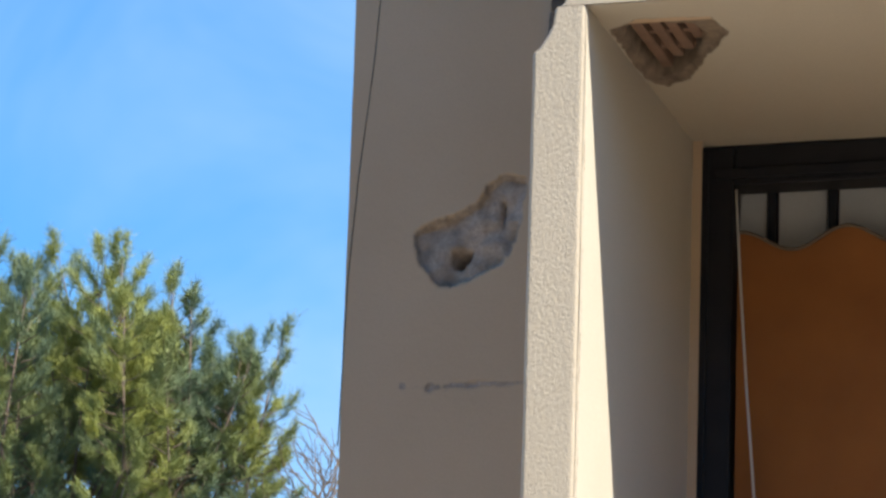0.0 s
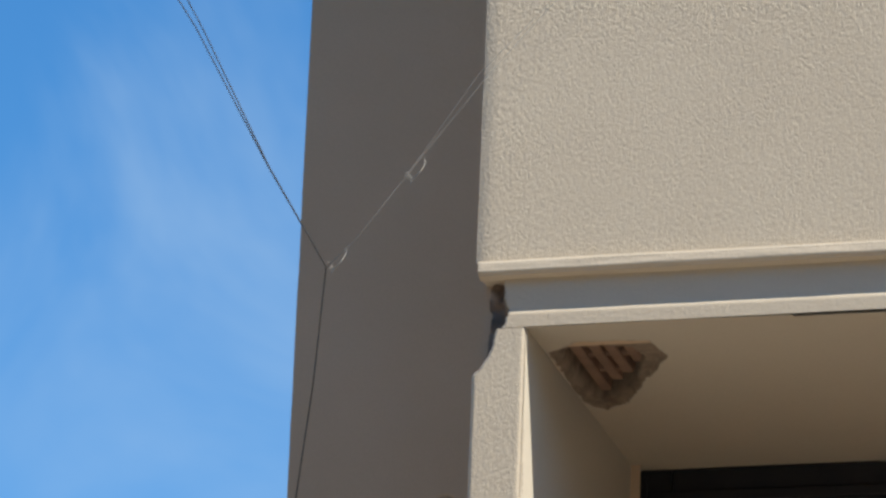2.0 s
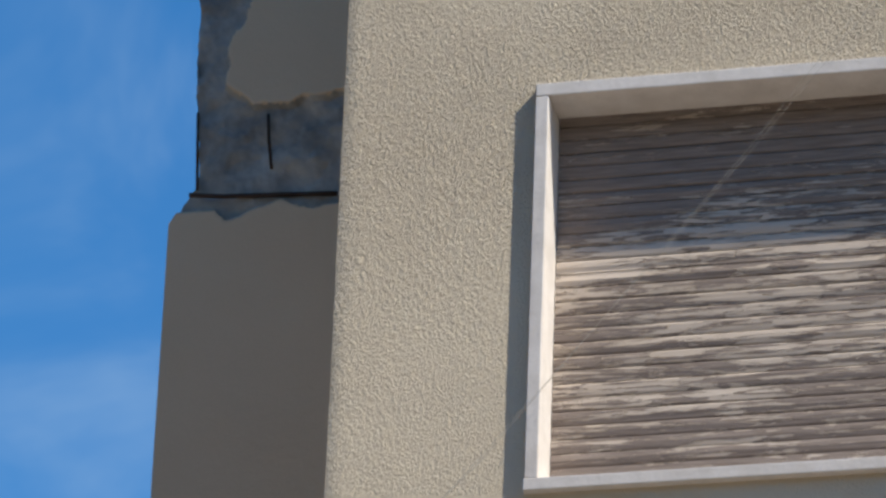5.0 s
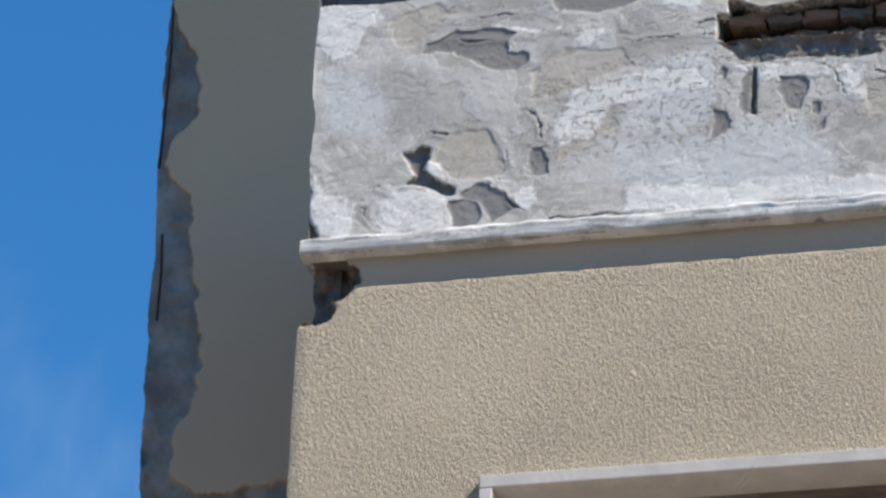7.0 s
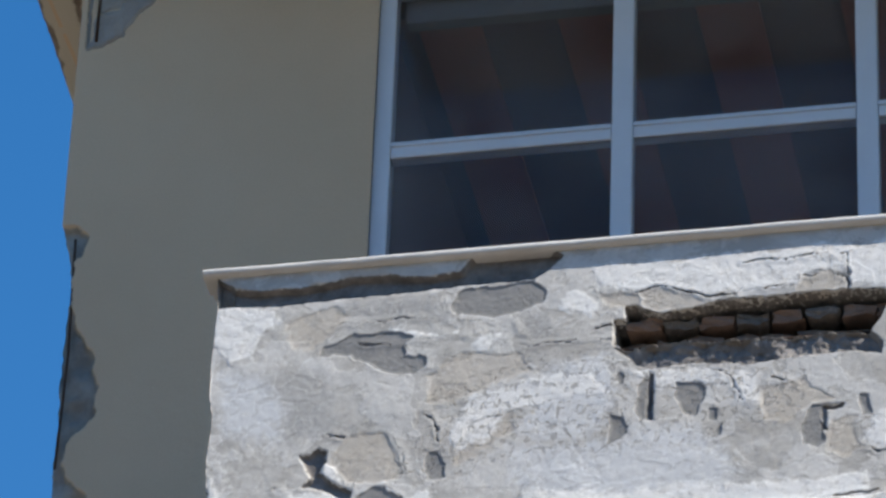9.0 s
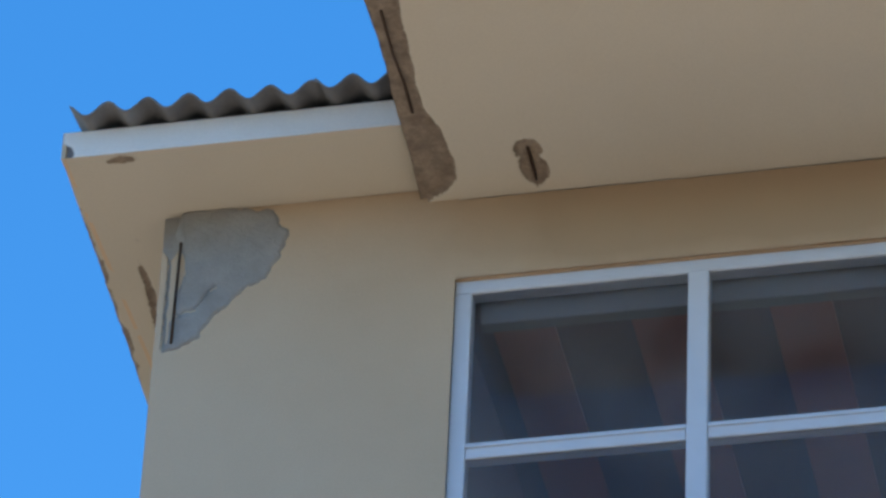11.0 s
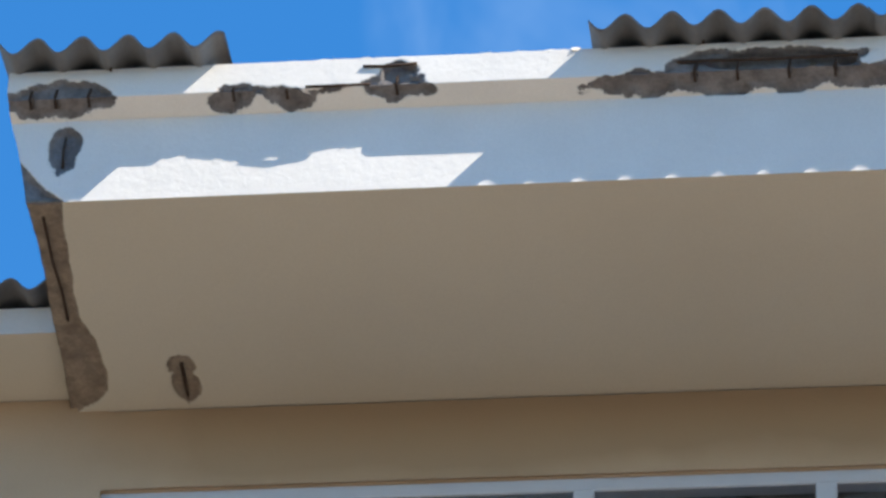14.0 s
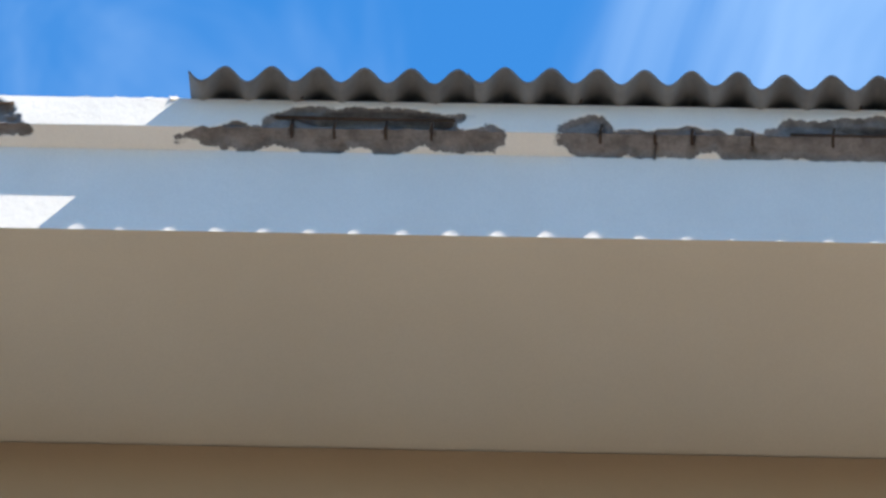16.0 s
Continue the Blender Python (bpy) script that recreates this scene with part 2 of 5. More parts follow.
def parapet_coat():
    """Old lime coats flaking off in layers: white, bluish, grey and sandy, with bare mortar in the breaks."""
    m, nt, b = shader("flaking_limewash", 0.95)

    def coat(key, soft, rag, scale=34.0):
        at = nt.nodes.new("ShaderNodeAttribute")
        at.attribute_name = key
        return span(nt, maths(nt, "ADD", at.outputs["Fac"], span(nt, grain(nt, scale, 5.0, 0.65, twist=0.6), 0.25, 0.75, -rag, rag)), -soft, soft)

    a = grain(nt, 5.0, 6.0, 0.62, (1, 1, 1.3), 0.5)
    fine = grain(nt, 60.0, 4.0, 0.65)
    pits = maths(nt, "MULTIPLY", span(nt, grain(nt, 42.0, 4.0, 0.6, twist=0.7), 0.56, 0.59), coat("pit", 0.5, 0.5))
    col = blend(nt, span(nt, a, 0.40, 0.60), (0.44, 0.415, 0.38), (0.59, 0.565, 0.525))
    grey, sand, blue, lime, mortar = coat("grey", 0.8, 0.9), coat("sand", 0.22, 0.45), coat("blue", 0.8, 0.9), coat("lime", 0.25, 0.6), coat("mortar", 0.10, 0.3, 70.0)
    flake = span(nt, grain(nt, 5.0, 8.0, 0.62, (1, 1, 1.25), 0.7), 0.51, 0.525)
    chips = span(nt, grain(nt, 22.0, 7.0, 0.68, (1, 1, 1.2), 1.1), 0.56, 0.575)
    col = blend(nt, maths(nt, "MULTIPLY", flake, 0.55), col, (0.67, 0.65, 0.62))
    col = blend(nt, maths(nt, "MULTIPLY", grey, 0.75), col, (0.41, 0.395, 0.375))
    col = blend(nt, maths(nt, "MULTIPLY", sand, 0.7), col, (0.52, 0.46, 0.385))
    col = blend(nt, maths(nt, "MULTIPLY", blue, 0.75), col, (0.70, 0.705, 0.71))
    col = blend(nt, maths(nt, "MULTIPLY", lime, 0.92), col, (0.83, 0.81, 0.775))
    col = blend(nt, maths(nt, "MULTIPLY", chips, 0.34), col, (0.43, 0.415, 0.39))
    col = blend(nt, maths(nt, "MULTIPLY", pits, 0.6), col, (0.33, 0.31, 0.285))
    col = blend(nt, span(nt, fine, 0.35, 0.75, 0.0, 0.14), col, (0.36, 0.35, 0.335))
    col = blend(nt, maths(nt, "MULTIPLY", mortar, 0.95), col, blend(nt, fine, (0.22, 0.215, 0.205), (0.29, 0.28, 0.27)))
    lines = maths(nt, "ABSOLUTE", maths(nt, "SUBTRACT", grain(nt, 6.0, 7.0, 0.68, (1, 1, 1.5), 0.9), 0.5), 0.0)
    lines = maths(nt, "MULTIPLY", span(nt, lines, 0.0, 0.005, 1.0, 0.0), span(nt, grain(nt, 4.0, 2.0), 0.54, 0.60))
    col = blend(nt, maths(nt, "MULTIPLY", lines, 0.3), col, (0.20, 0.19, 0.175))
    at = nt.nodes.new("ShaderNodeAttribute")
    at.attribute_name = "bare"
    ragged = maths(nt, "ADD", at.outputs["Fac"], span(nt, grain(nt, 60.0, 3.0), 0.3, 0.7, -1.3, -0.7))
    f = span(nt, ragged, -0.05, 0.05)
    under = blend(nt, span(nt, grain(nt, 16.0, 5.0, 0.65), 0.35, 0.65), (0.27, 0.25, 0.235), (0.15, 0.138, 0.13))
    col = blend(nt, f, col, under)
    h = maths(nt, "ADD", maths(nt, "MULTIPLY", fine, 0.4), maths(nt, "MULTIPLY", pits, -0.7))
    h = maths(nt, "ADD", h, maths(nt, "MULTIPLY", flake, 0.28))
    h = maths(nt, "ADD", h, maths(nt, "MULTIPLY", chips, -0.14))
    h = maths(nt, "ADD", h, maths(nt, "MULTIPLY", sand, -0.25))
    h = maths(nt, "ADD", h, maths(nt, "MULTIPLY", lines, -0.25))
    h = maths(nt, "ADD", h, maths(nt, "MULTIPLY", f, maths(nt, "MULTIPLY", grain(nt, 45.0, 5.0, 0.7), 1.5)))
    nt.links.new(col, b.inputs["Base Color"])
    relief_of(nt, b, h, 0.0032)
    return m


def slat_paint():
    """Cream paint peeling along the grain, bare weathered wood below it."""
    m, nt, b = shader("peeling_cream_paint", 0.85)
    flake = grain(nt, 11.0, 8.0, 0.68, (0.6, 1, 7.0), 0.5)
    broad = grain(nt, 2.2, 3.0, 0.5, (0.7, 1, 2.4))
    low = nt.nodes.new("ShaderNodeSeparateXYZ")
    nt.links.new(place(nt), low.inputs["Vector"])
    weather = span(nt, low.outputs["Z"], 7.42, 8.25, 0.13, -0.10)
    f = maths(nt, "ADD", maths(nt, "ADD", flake, maths(nt, "MULTIPLY", broad, 0.5)), weather)
    # more dark wood on the upper slats, carrying the shutter head's shade in colour
    f = maths(nt, "ADD", f, span(nt, low.outputs["Z"], 7.95, 8.45, 0.0, 0.24))
    wood = blend(nt, span(nt, grain(nt, 30.0, 4.0, 0.6, (0.25, 1, 5)), 0.35, 0.65), (0.185, 0.145, 0.12), (0.28, 0.228, 0.195))
    paint = blend(nt, span(nt, broad, 0.35, 0.65), (0.55, 0.465, 0.385), (0.44, 0.36, 0.285))
    col = blend(nt, span(nt, f, 0.765, 0.778), paint, wood)
    nt.links.new(col, b.inputs["Base Color"])
    relief_of(nt, b, maths(nt, "ADD", maths(nt, "MULTIPLY", span(nt, f, 0.765, 0.778), -1.0), maths(nt, "MULTIPLY", flake, 0.6)), 0.003)
    return m


def canvas():
    m, nt, b = shader("brown_canvas", 0.9)
    col = blend(nt, span(nt, grain(nt, 3.0, 4.0), 0.35, 0.7), (0.35, 0.135, 0.04), (0.28, 0.105, 0.033))
    nt.links.new(col, b.inputs["Base Color"])
    relief_of(nt, b, grain(nt, 300.0, 2.0), 0.0006)
    return m


def glass():
    m = bpy.data.materials.new("window_glass")
    m.use_nodes = True
    nt = m.node_tree
    nt.nodes.clear()
    o, mix = nt.nodes.new("ShaderNodeOutputMaterial"), nt.nodes.new("ShaderNodeMixShader")
    fr, tr, gl = node(nt, "Fresnel", IOR=1.22), nt.nodes.new("ShaderNodeBsdfTransparent"), node(nt, "BsdfGlossy", Roughness=0.03)
    tr.inputs["Color"].default_value = (0.92, 0.93, 0.95, 1)
    nt.links.new(fr.outputs["Fac"], mix.inputs["Fac"])
    nt.links.new(tr.outputs["BSDF"], mix.inputs[1])
    nt.links.new(gl.outputs["BSDF"], mix.inputs[2])
    # a faint pale diffuse layer mixed unevenly over the pane
    milky, film = node(nt, "BsdfDiffuse", Roughness=0.5), nt.nodes.new("ShaderNodeMixShader")
    milky.inputs["Color"].default_value = (0.62, 0.60, 0.58, 1)
    nt.links.new(span(nt, grain(nt, 2.5, 4.0), 0.35, 0.70, 0.02, 0.085), film.inputs["Fac"])
    nt.links.new(mix.outputs["Shader"], film.inputs[1])
    nt.links.new(milky.outputs["BSDF"], film.inputs[2])
    nt.links.new(film.outputs["Shader"], o.inputs["Surface"])
    return m


def needles():
    m, nt, b = shader("pine_needles", 0.75)
    g = nt.nodes.new("ShaderNodeNewGeometry")
    col = blend(nt, span(nt, grain(nt, 1.1, 3.0), 0.40, 0.60), (0.13, 0.185, 0.105), (0.31, 0.32, 0.055))
    col = blend(nt, span(nt, g.outputs["Random Per Island"], 0.0, 1.0, 0.0, 0.4), col, (0.23, 0.28, 0.16))
    nt.links.new(col, b.inputs["Base Color"])
    return m


M_PARAPET, M_SLAT, M_CANVAS, M_GLASS, M_NEEDLE = parapet_coat(), slat_paint(), canvas(), glass(), needles()


# ---- builders ----
def mesh_of(name, bm, material):
    me = bpy.data.meshes.new(name)
    bm.normal_update()
    bm.to_mesh(me)
    bm.free()
    me.materials.append(material)
    return me


def part(name, bm, material, parent, label="", smooth=False):
    """Links a bmesh as one mesh object under a thing or a part."""
    ob = new(name, mesh_of(name, bm, material))
    if parent:
        ob.parent = parent
    if smooth:
        for p in ob.data.polygons:
            p.use_smooth = True
    return tagged(ob, label)


def thing(name, label, category, group="", kind="", at=(0, 0, 0)):
    ob = new(name)
    ob.empty_display_size = 0.1
    ob.location = at
    return tagged(ob, label, category, group, kind)


def box(x0, x1, y0, y1, z0, z1, bevel=0.0, bm=None):
    bm = bm or bmesh.new()
    r = bmesh.ops.create_cube(bm, size=1.0)
    m = Matrix.Translation(((x0 + x1) / 2, (y0 + y1) / 2, (z0 + z1) / 2)) @ Matrix.Diagonal((x1 - x0, y1 - y0, z1 - z0, 1))
    bmesh.ops.transform(bm, matrix=m, verts=r["verts"])
    if bevel:
        es = list({e for v in r["verts"] for e in v.link_edges})
        bmesh.ops.bevel(bm, geom=es, offset=bevel, segments=2, affect="EDGES", profile=0.5)
    return bm


def tube(points, radius, sides=6, bm=None, taper=1.0):
    bm = bm or bmesh.new()
    pts = [Vector(p) for p in points]
    rings = []
    for i, p in enumerate(pts):
        d = (pts[min(i + 1, len(pts) - 1)] - pts[max(i - 1, 0)]).normalized()
        u = d.cross(Vector((0.3, 0.9, 0.2))).normalized()
        v = d.cross(u)
        r = radius * (1 + (taper - 1) * i / max(1, len(pts) - 1))
        rings.append([bm.verts.new(p + (u * math.cos(a) + v * math.sin(a)) * r) for a in [2 * math.pi * k / sides for k in range(sides)]])
    for a, b in zip(rings, rings[1:]):
        for k in range(sides):
            bm.faces.new((a[k], a[(k + 1) % sides], b[(k + 1) % sides], b[k]))
    bm.faces.new(rings[0][::-1])
    bm.faces.new(rings[-1])
    return bm


def lattice(x, y, seed):
    h = (x * 374761393 + y * 668265263 + seed * 974711) & 0xFFFFFFFF
    h = ((h ^ (h >> 13)) * 1274126177) & 0xFFFFFFFF
    return ((h ^ (h >> 16)) & 0xFFFF) / 65535.0


def wobble(u, v, scale, seed=0, octaves=4):
    """Smooth noise between -1 and 1 over two arrays."""
    total, amp, norm = 0.0, 1.0, 0.0
    for k in range(octaves):
        a, b = np.asarray(u) * scale * 2 ** k, np.asarray(v) * scale * 2 ** k
        i, j = np.floor(a).astype(np.int64), np.floor(b).astype(np.int64)
        f, g = a - i, b - j
        f, g = f * f * (3 - 2 * f), g * g * (3 - 2 * g)
        n = lattice(i, j, seed + k) * (1 - f) * (1 - g) + lattice(i + 1, j, seed + k) * f * (1 - g) + lattice(i, j + 1, seed + k) * (1 - f) * g + lattice(i + 1, j + 1, seed + k) * f * g
        total, norm, amp = total + amp * (2 * n - 1), norm + amp, amp * 0.5
    return total / norm


def step(v, lo, hi):
    t = np.clip((v - lo) / (hi - lo), 0, 1)
    return t * t * (3 - 2 * t)


def blobs(u, v, spots, seed, ragged=0.02, scale=9.0):
    """Distance inside the nearest of some ragged ovals (u, v, half width, half height, turn); positive inside."""
    best = np.full(np.shape(u), -1.0)
    wu, wv = u + 1.4 * ragged * wobble(u, v, scale * 0.7, seed + 300), v + 1.4 * ragged * wobble(v, u, scale * 0.7, seed + 400)
    for cu, cv, ru, rv, turn in spots:
        c, s = math.cos(radians(turn)), math.sin(radians(turn))
        du, dv = wu - cu, wv - cv
        q = np.sqrt(((du * c + dv * s) / ru) ** 2 + ((dv * c - du * s) / rv) ** 2)
        best = np.maximum(best, (1 - q) * min(ru, rv))
    return best + ragged * wobble(u, v, scale, seed, 5)


def area(u, v, corners, seed=0, ragged=0.006, scale=24.0):
    """Distance inside a ragged outline; positive inside."""
    wu = u + ragged * wobble(u, v, scale, seed, 4) + 0.35 * ragged * wobble(u, v, scale * 4, seed + 60, 3)
    wv = v + ragged * wobble(v, u, scale, seed + 50, 4) + 0.35 * ragged * wobble(v, u, scale * 4, seed + 70, 3)
    near, inside = np.full(np.shape(u), 9.0), np.zeros(np.shape(u), dtype=bool)
    for (ax, az), (bx, bz) in zip(corners, corners[1:] + corners[:1]):
        t = np.clip(((wu - ax) * (bx - ax) + (wv - az) * (bz - az)) / ((bx - ax) ** 2 + (bz - az) ** 2), 0, 1)
        near = np.minimum(near, np.hypot(wu - ax - t * (bx - ax), wv - az - t * (bz - az)))
        if az != bz:
            inside ^= ((az > wv) != (bz > wv)) & (wu < (bx - ax) * (wv - az) / (bz - az) + ax)
    return np.where(inside, near, -near)


def skin(name, pos, bare, material, parent=None, smooth=True, coats=()):
    """A sheet from a grid of places (rows, columns, 3) with how far each lies inside the breaks."""
    n, m = pos.shape[:2]
    idx = np.arange(n * m).reshape(n, m)
    quads = np.stack([idx[:-1, :-1], idx[:-1, 1:], idx[1:, 1:], idx[1:, :-1]], -1).reshape(-1, 4)
    me = bpy.data.meshes.new(name)
    me.from_pydata(pos.reshape(-1, 3).tolist(), [], quads.tolist())
    me.materials.append(material)
    at = me.attributes.new("bare", "FLOAT", "POINT")
    at.data.foreach_set("value", 1 + np.clip(bare.reshape(-1) / 0.012, -1, 1).astype(np.float32))
    for key, values in coats:
        me.attributes.new(key, "FLOAT", "POINT").data.foreach_set("value", values.reshape(-1).astype(np.float32))
    if smooth:
        me.polygons.foreach_set("use_smooth", np.ones(len(me.polygons), dtype=bool))
    me.update()
    ob = new(name, me)
    if parent:
        ob.parent = parent
    return ob


BAY, BACK = 13.0, 14.3  # planes of the bay's front and of the wall behind it
rng = random.Random(7)

# ---- ground ----
bm = bmesh.new()
bmesh.ops.create_grid(bm, x_segments=2, y_segments=2, size=1500)
tagged(part("ground", bm, M_ASPHALT, None), "worn grey asphalt ground reaching to the horizon", "ground", kind="structure")
# unseen slab, paler than the asphalt, added to bounce light onto the soffits
tagged(part("pavement", box(-40, 40, 4.0, 24.0, 0.0, 0.13, 0.02), M_BOUNCE_SLAB, None), "tan slab along the building's foot, unseen, added to bounce light upwards", "pavement", kind="structure")

# unseen wall, added to cut low sky light and give warm fill
part("blocker_wall", box(-45, 45, -8.5, -8.0, 0, 14.0), M_BLOCKER, None)
tagged(bpy.data.objects["blocker_wall"], "plain ochre wall, unseen, added to block low sky and bounce warm light", "wall", kind="structure")

# ---- wall behind the bay ----
wall = tagged(new("wall_back"), "smooth beige plastered wall, corner plaster fallen off", "wall", kind="structure")
xs, zs = np.arange(-4.556, -3.430, 0.006), np.arange(4.2, 13.15, 0.008)
X, Z = np.meshgrid(xs, zs)
lost = step(Z, 9.03, 9.09) * (1 - step(Z, 11.70, 11.75))
EDGE_Z = [9.00, 9.08, 9.12, 9.14, 9.28, 9.41, 9.62, 9.88, 10.13, 10.39, 10.55, 10.69, 10.75, 10.89, 11.10, 11.36, 11.50, 11.58, 11.66, 11.74]
EDGE_X = [-4.556, -4.508, -4.490, -4.468, -4.470, -4.488, -4.499, -4.501, -4.507, -4.501, -4.508, -4.515, -4.523, -4.510, -4.516, -4.509, -4.508, -4.518, -4.538, -4.556]
edge = np.interp(Z, EDGE_Z, EDGE_X) + lost * (0.006 * wobble(Z, Z * 0 + 3, 9.0, 3, 4) + 0.004 * wobble(Z, Z * 0 + 7, 40.0, 13, 3)) + 0.003 * wobble(Z, Z * 0, 4.0, 5)
FALLEN_Z = [9.00, 9.51, 9.66, 9.80, 9.91, 10.02, 10.13, 10.20, 10.28, 10.44, 10.53, 10.60, 10.68, 10.74, 10.83, 10.92, 11.04, 11.18, 11.28, 11.38, 11.57, 11.62, 11.68, 11.725, 11.74]
FALLEN_X = [-4.393, -4.393, -4.383, -4.314, -4.311, -4.312, -4.340, -4.325, -4.352, -4.372, -4.372, -4.390, -4.470, -4.490, -4.462, -4.385, -4.376, -4.404, -4.474, -4.492, -4.497, -4.470, -4.458, -4.489, -4.550]
D_edge = np.where(lost > 0.2, np.interp(Z, FALLEN_Z, FALLEN_X) - X, -1.0) + 0.022 * wobble(X, Z, 24.0, 21, 5)
D_band = np.minimum(Z - np.interp(X, [-4.51, -4.42, -4.36, -4.27, -4.17, -4.08, -3.98], [9.084, 9.067, 8.996, 9.039, 9.059, 9.026, 9.035]), np.interp(X, [-4.393, -4.342, -4.291, -4.174, -4.117, -4.0], [9.508, 9.472, 9.425, 9.416, 9.439, 9.445]) - Z) + 0.014 * wobble(X, Z, 16.0, 22, 4)
D_hit = area(X, Z, [(-4.342, 5.97), (-4.314, 5.998), (-4.257, 6.017), (-4.186, 6.035), (-4.143, 6.054), (-4.116, 6.111), (-4.06, 6.144), (-3.98, 6.14), (-4.0, 6.011), (-4.031, 5.89), (-4.052, 5.877), (-4.15, 5.824), (-4.221, 5.795), (-4.265, 5.808), (-4.325, 5.883)], 31, 0.012, 22.0)
D_hit = np.maximum(D_hit, area(X, Z, [(-4.58, 13.17), (-4.46, 13.14), (-4.485, 13.0), (-4.52, 12.93), (-4.56, 12.98)], 32, 0.008))
D_old = blobs(X, Z, [(-4.12, 5.484, 0.13, 0.006, 0), (-4.27, 5.483, 0.016, 0.012, 0), (-4.36, 5.49, 0.009, 0.009, 0)], 33, 0.004, 30.0)
D_hole = np.maximum(area(X, Z, [(-4.225, 5.87), (-4.222, 5.915), (-4.182, 5.922), (-4.148, 5.912), (-4.156, 5.872), (-4.190, 5.850)], 35, 0.008, 30.0), area(X, Z, [(-4.072, 6.079), (-4.050, 6.057), (-4.056, 5.965), (-4.068, 5.99)], 36, 0.006, 30.0))
D_crack = np.minimum(0.006 - np.abs(X + 4.525 + 0.02 * (Z - 12.7) - 0.008 * wobble(Z, Z * 0, 9.0, 4)), np.minimum(Z - 12.52, 13.05 - Z))
D_all = np.maximum.reduce([D_edge, D_band, D_hit, D_old])
depth = 0.024 * step(D_all, 0.0, 0.006) * (1 + 0.9 * wobble(X, Z, 14.0, 40, 5)) + 0.09 * step(D_hole, 0, 0.02) + 0.03 * step(D_crack, 0, 0.004)
depth = np.where(D_old >= D_all - 1e-6, depth * 0.3, depth)
depth += 0.002 * wobble(X, Z, 3.0, 44)
XX = np.maximum(X, edge)
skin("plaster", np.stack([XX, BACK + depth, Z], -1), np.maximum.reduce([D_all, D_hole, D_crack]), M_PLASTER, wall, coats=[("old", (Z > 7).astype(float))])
part("core", box(-4.44, -3.44, BACK + 0.16, BACK + 0.30, 0.0, 13.14), M_CONCRETE, wall)
part("lower_wall", box(-3.439, 3.0, BACK + 0.002, BACK + 0.3, 9.4, 10.9), M_PLASTER, wall)
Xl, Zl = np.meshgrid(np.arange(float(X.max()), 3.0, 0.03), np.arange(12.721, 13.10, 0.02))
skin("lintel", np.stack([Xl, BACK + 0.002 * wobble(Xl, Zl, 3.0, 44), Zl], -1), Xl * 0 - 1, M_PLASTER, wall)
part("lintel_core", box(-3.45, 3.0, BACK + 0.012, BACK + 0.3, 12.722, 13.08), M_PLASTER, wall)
part("side_wall", box(-4.46, -4.441, BACK + 0.17, 22.0, 0.0, 13.14), M_PLASTER, wall)
part("foot", box(-4.55, -3.43, BACK, BACK + 0.3, 0.0, 4.2), M_PLASTER, wall)
part("rear_wall", box(-4.54, 3.0, 21.8, 22.0, 0.0, 13.1), M_PLASTER, wall)
# mortar repair under the eave
Xm, Zm = np.meshgrid(np.arange(-4.56, -3.98, 0.008), np.arange(12.42, 13.145, 0.008))
Dm = area(Xm, Zm, [(-4.50, 13.16), (-4.33, 13.16), (-4.136, 13.13), (-4.077, 13.02), (-4.102, 12.89), (-4.16, 12.795), (-4.22, 12.764), (-4.324, 12.66), (-4.383, 12.577), (-4.443, 12.52), (-4.54, 12.48), (-4.50, 12.65), (-4.475, 12.81), (-4.487, 12.99)], 51, 0.030, 9.0)
seam = np.interp(Xm, [-4.50, -4.47, -4.41, -4.36, -4.30], [12.655, 12.67, 12.685, 12.77, 12.80]) + 0.012 * wobble(Xm, Zm, 20.0, 53)
groove = 0.012 * step(0.009 - np.abs(Zm - seam), 0, 0.007) * (Xm > -4.50) * (Xm < -4.33)
patch = skin("mortar_patch", np.stack([Xm, BACK + 0.012 + groove - 0.020 * step(Dm, -0.004, 0.012) * (1 + 0.25 * wobble(Xm, Zm, 16.0, 52)), Zm], -1), Dm * 0 - 1, M_MORTAR, wall)
tagged(patch, "light grey mortar repair")
for pts, r in (([(-4.49, BACK - 0.004, 9.100), (-4.38, BACK + 0.004, 9.090), (-4.25, BACK + 0.012, 9.088), (-3.99, BACK + 0.018, 9.078)], 0.008), ([(-4.480, BACK + 0.004, 9.41), (-4.472, BACK - 0.002, 9.27), (-4.466, BACK + 0.002, 9.12)], 0.0055),
               ([(-4.240, BACK + 0.016, 9.389), (-4.232, BACK + 0.014, 9.29), (-4.219, BACK + 0.018, 9.188)], 0.006), ([(-4.478, BACK + 0.010, 10.45), (-4.470, BACK + 0.006, 10.30), (-4.475, BACK + 0.012, 10.11)], 0.005),
               ([(-4.506, BACK + 0.012, 11.68), (-4.500, BACK + 0.006, 11.45), (-4.494, BACK + 0.006, 11.2), (-4.500, BACK + 0.010, 10.98), (-4.508, BACK + 0.012, 10.72)], 0.005),
               ([(-4.489, BACK - 0.010, 12.54), (-4.486, BACK - 0.012, 12.76), (-4.484, BACK - 0.012, 13.0)], 0.006)):
    part("rebar", tube(pts, r), M_RUST, wall, "rusty reinforcement rod laid bare", True)

# ---- bay ----
bay = tagged(new("wall_bay"), "rough beige stuccoed bay wall with chipped corners", "wall", kind="structure")
LEFT = -3.617
xs, zs = np.arange(LEFT, -3.024, 0.008), np.arange(6.42, 9.397, 0.008)
X, Z = np.meshgrid(xs, zs)
CHIP = [(-3.555, 9.435, 0.115, 0.095, 0), (-3.575, 9.335, 0.065, 0.065, 0), (-3.475, 9.415, 0.05, 0.045, 0)]
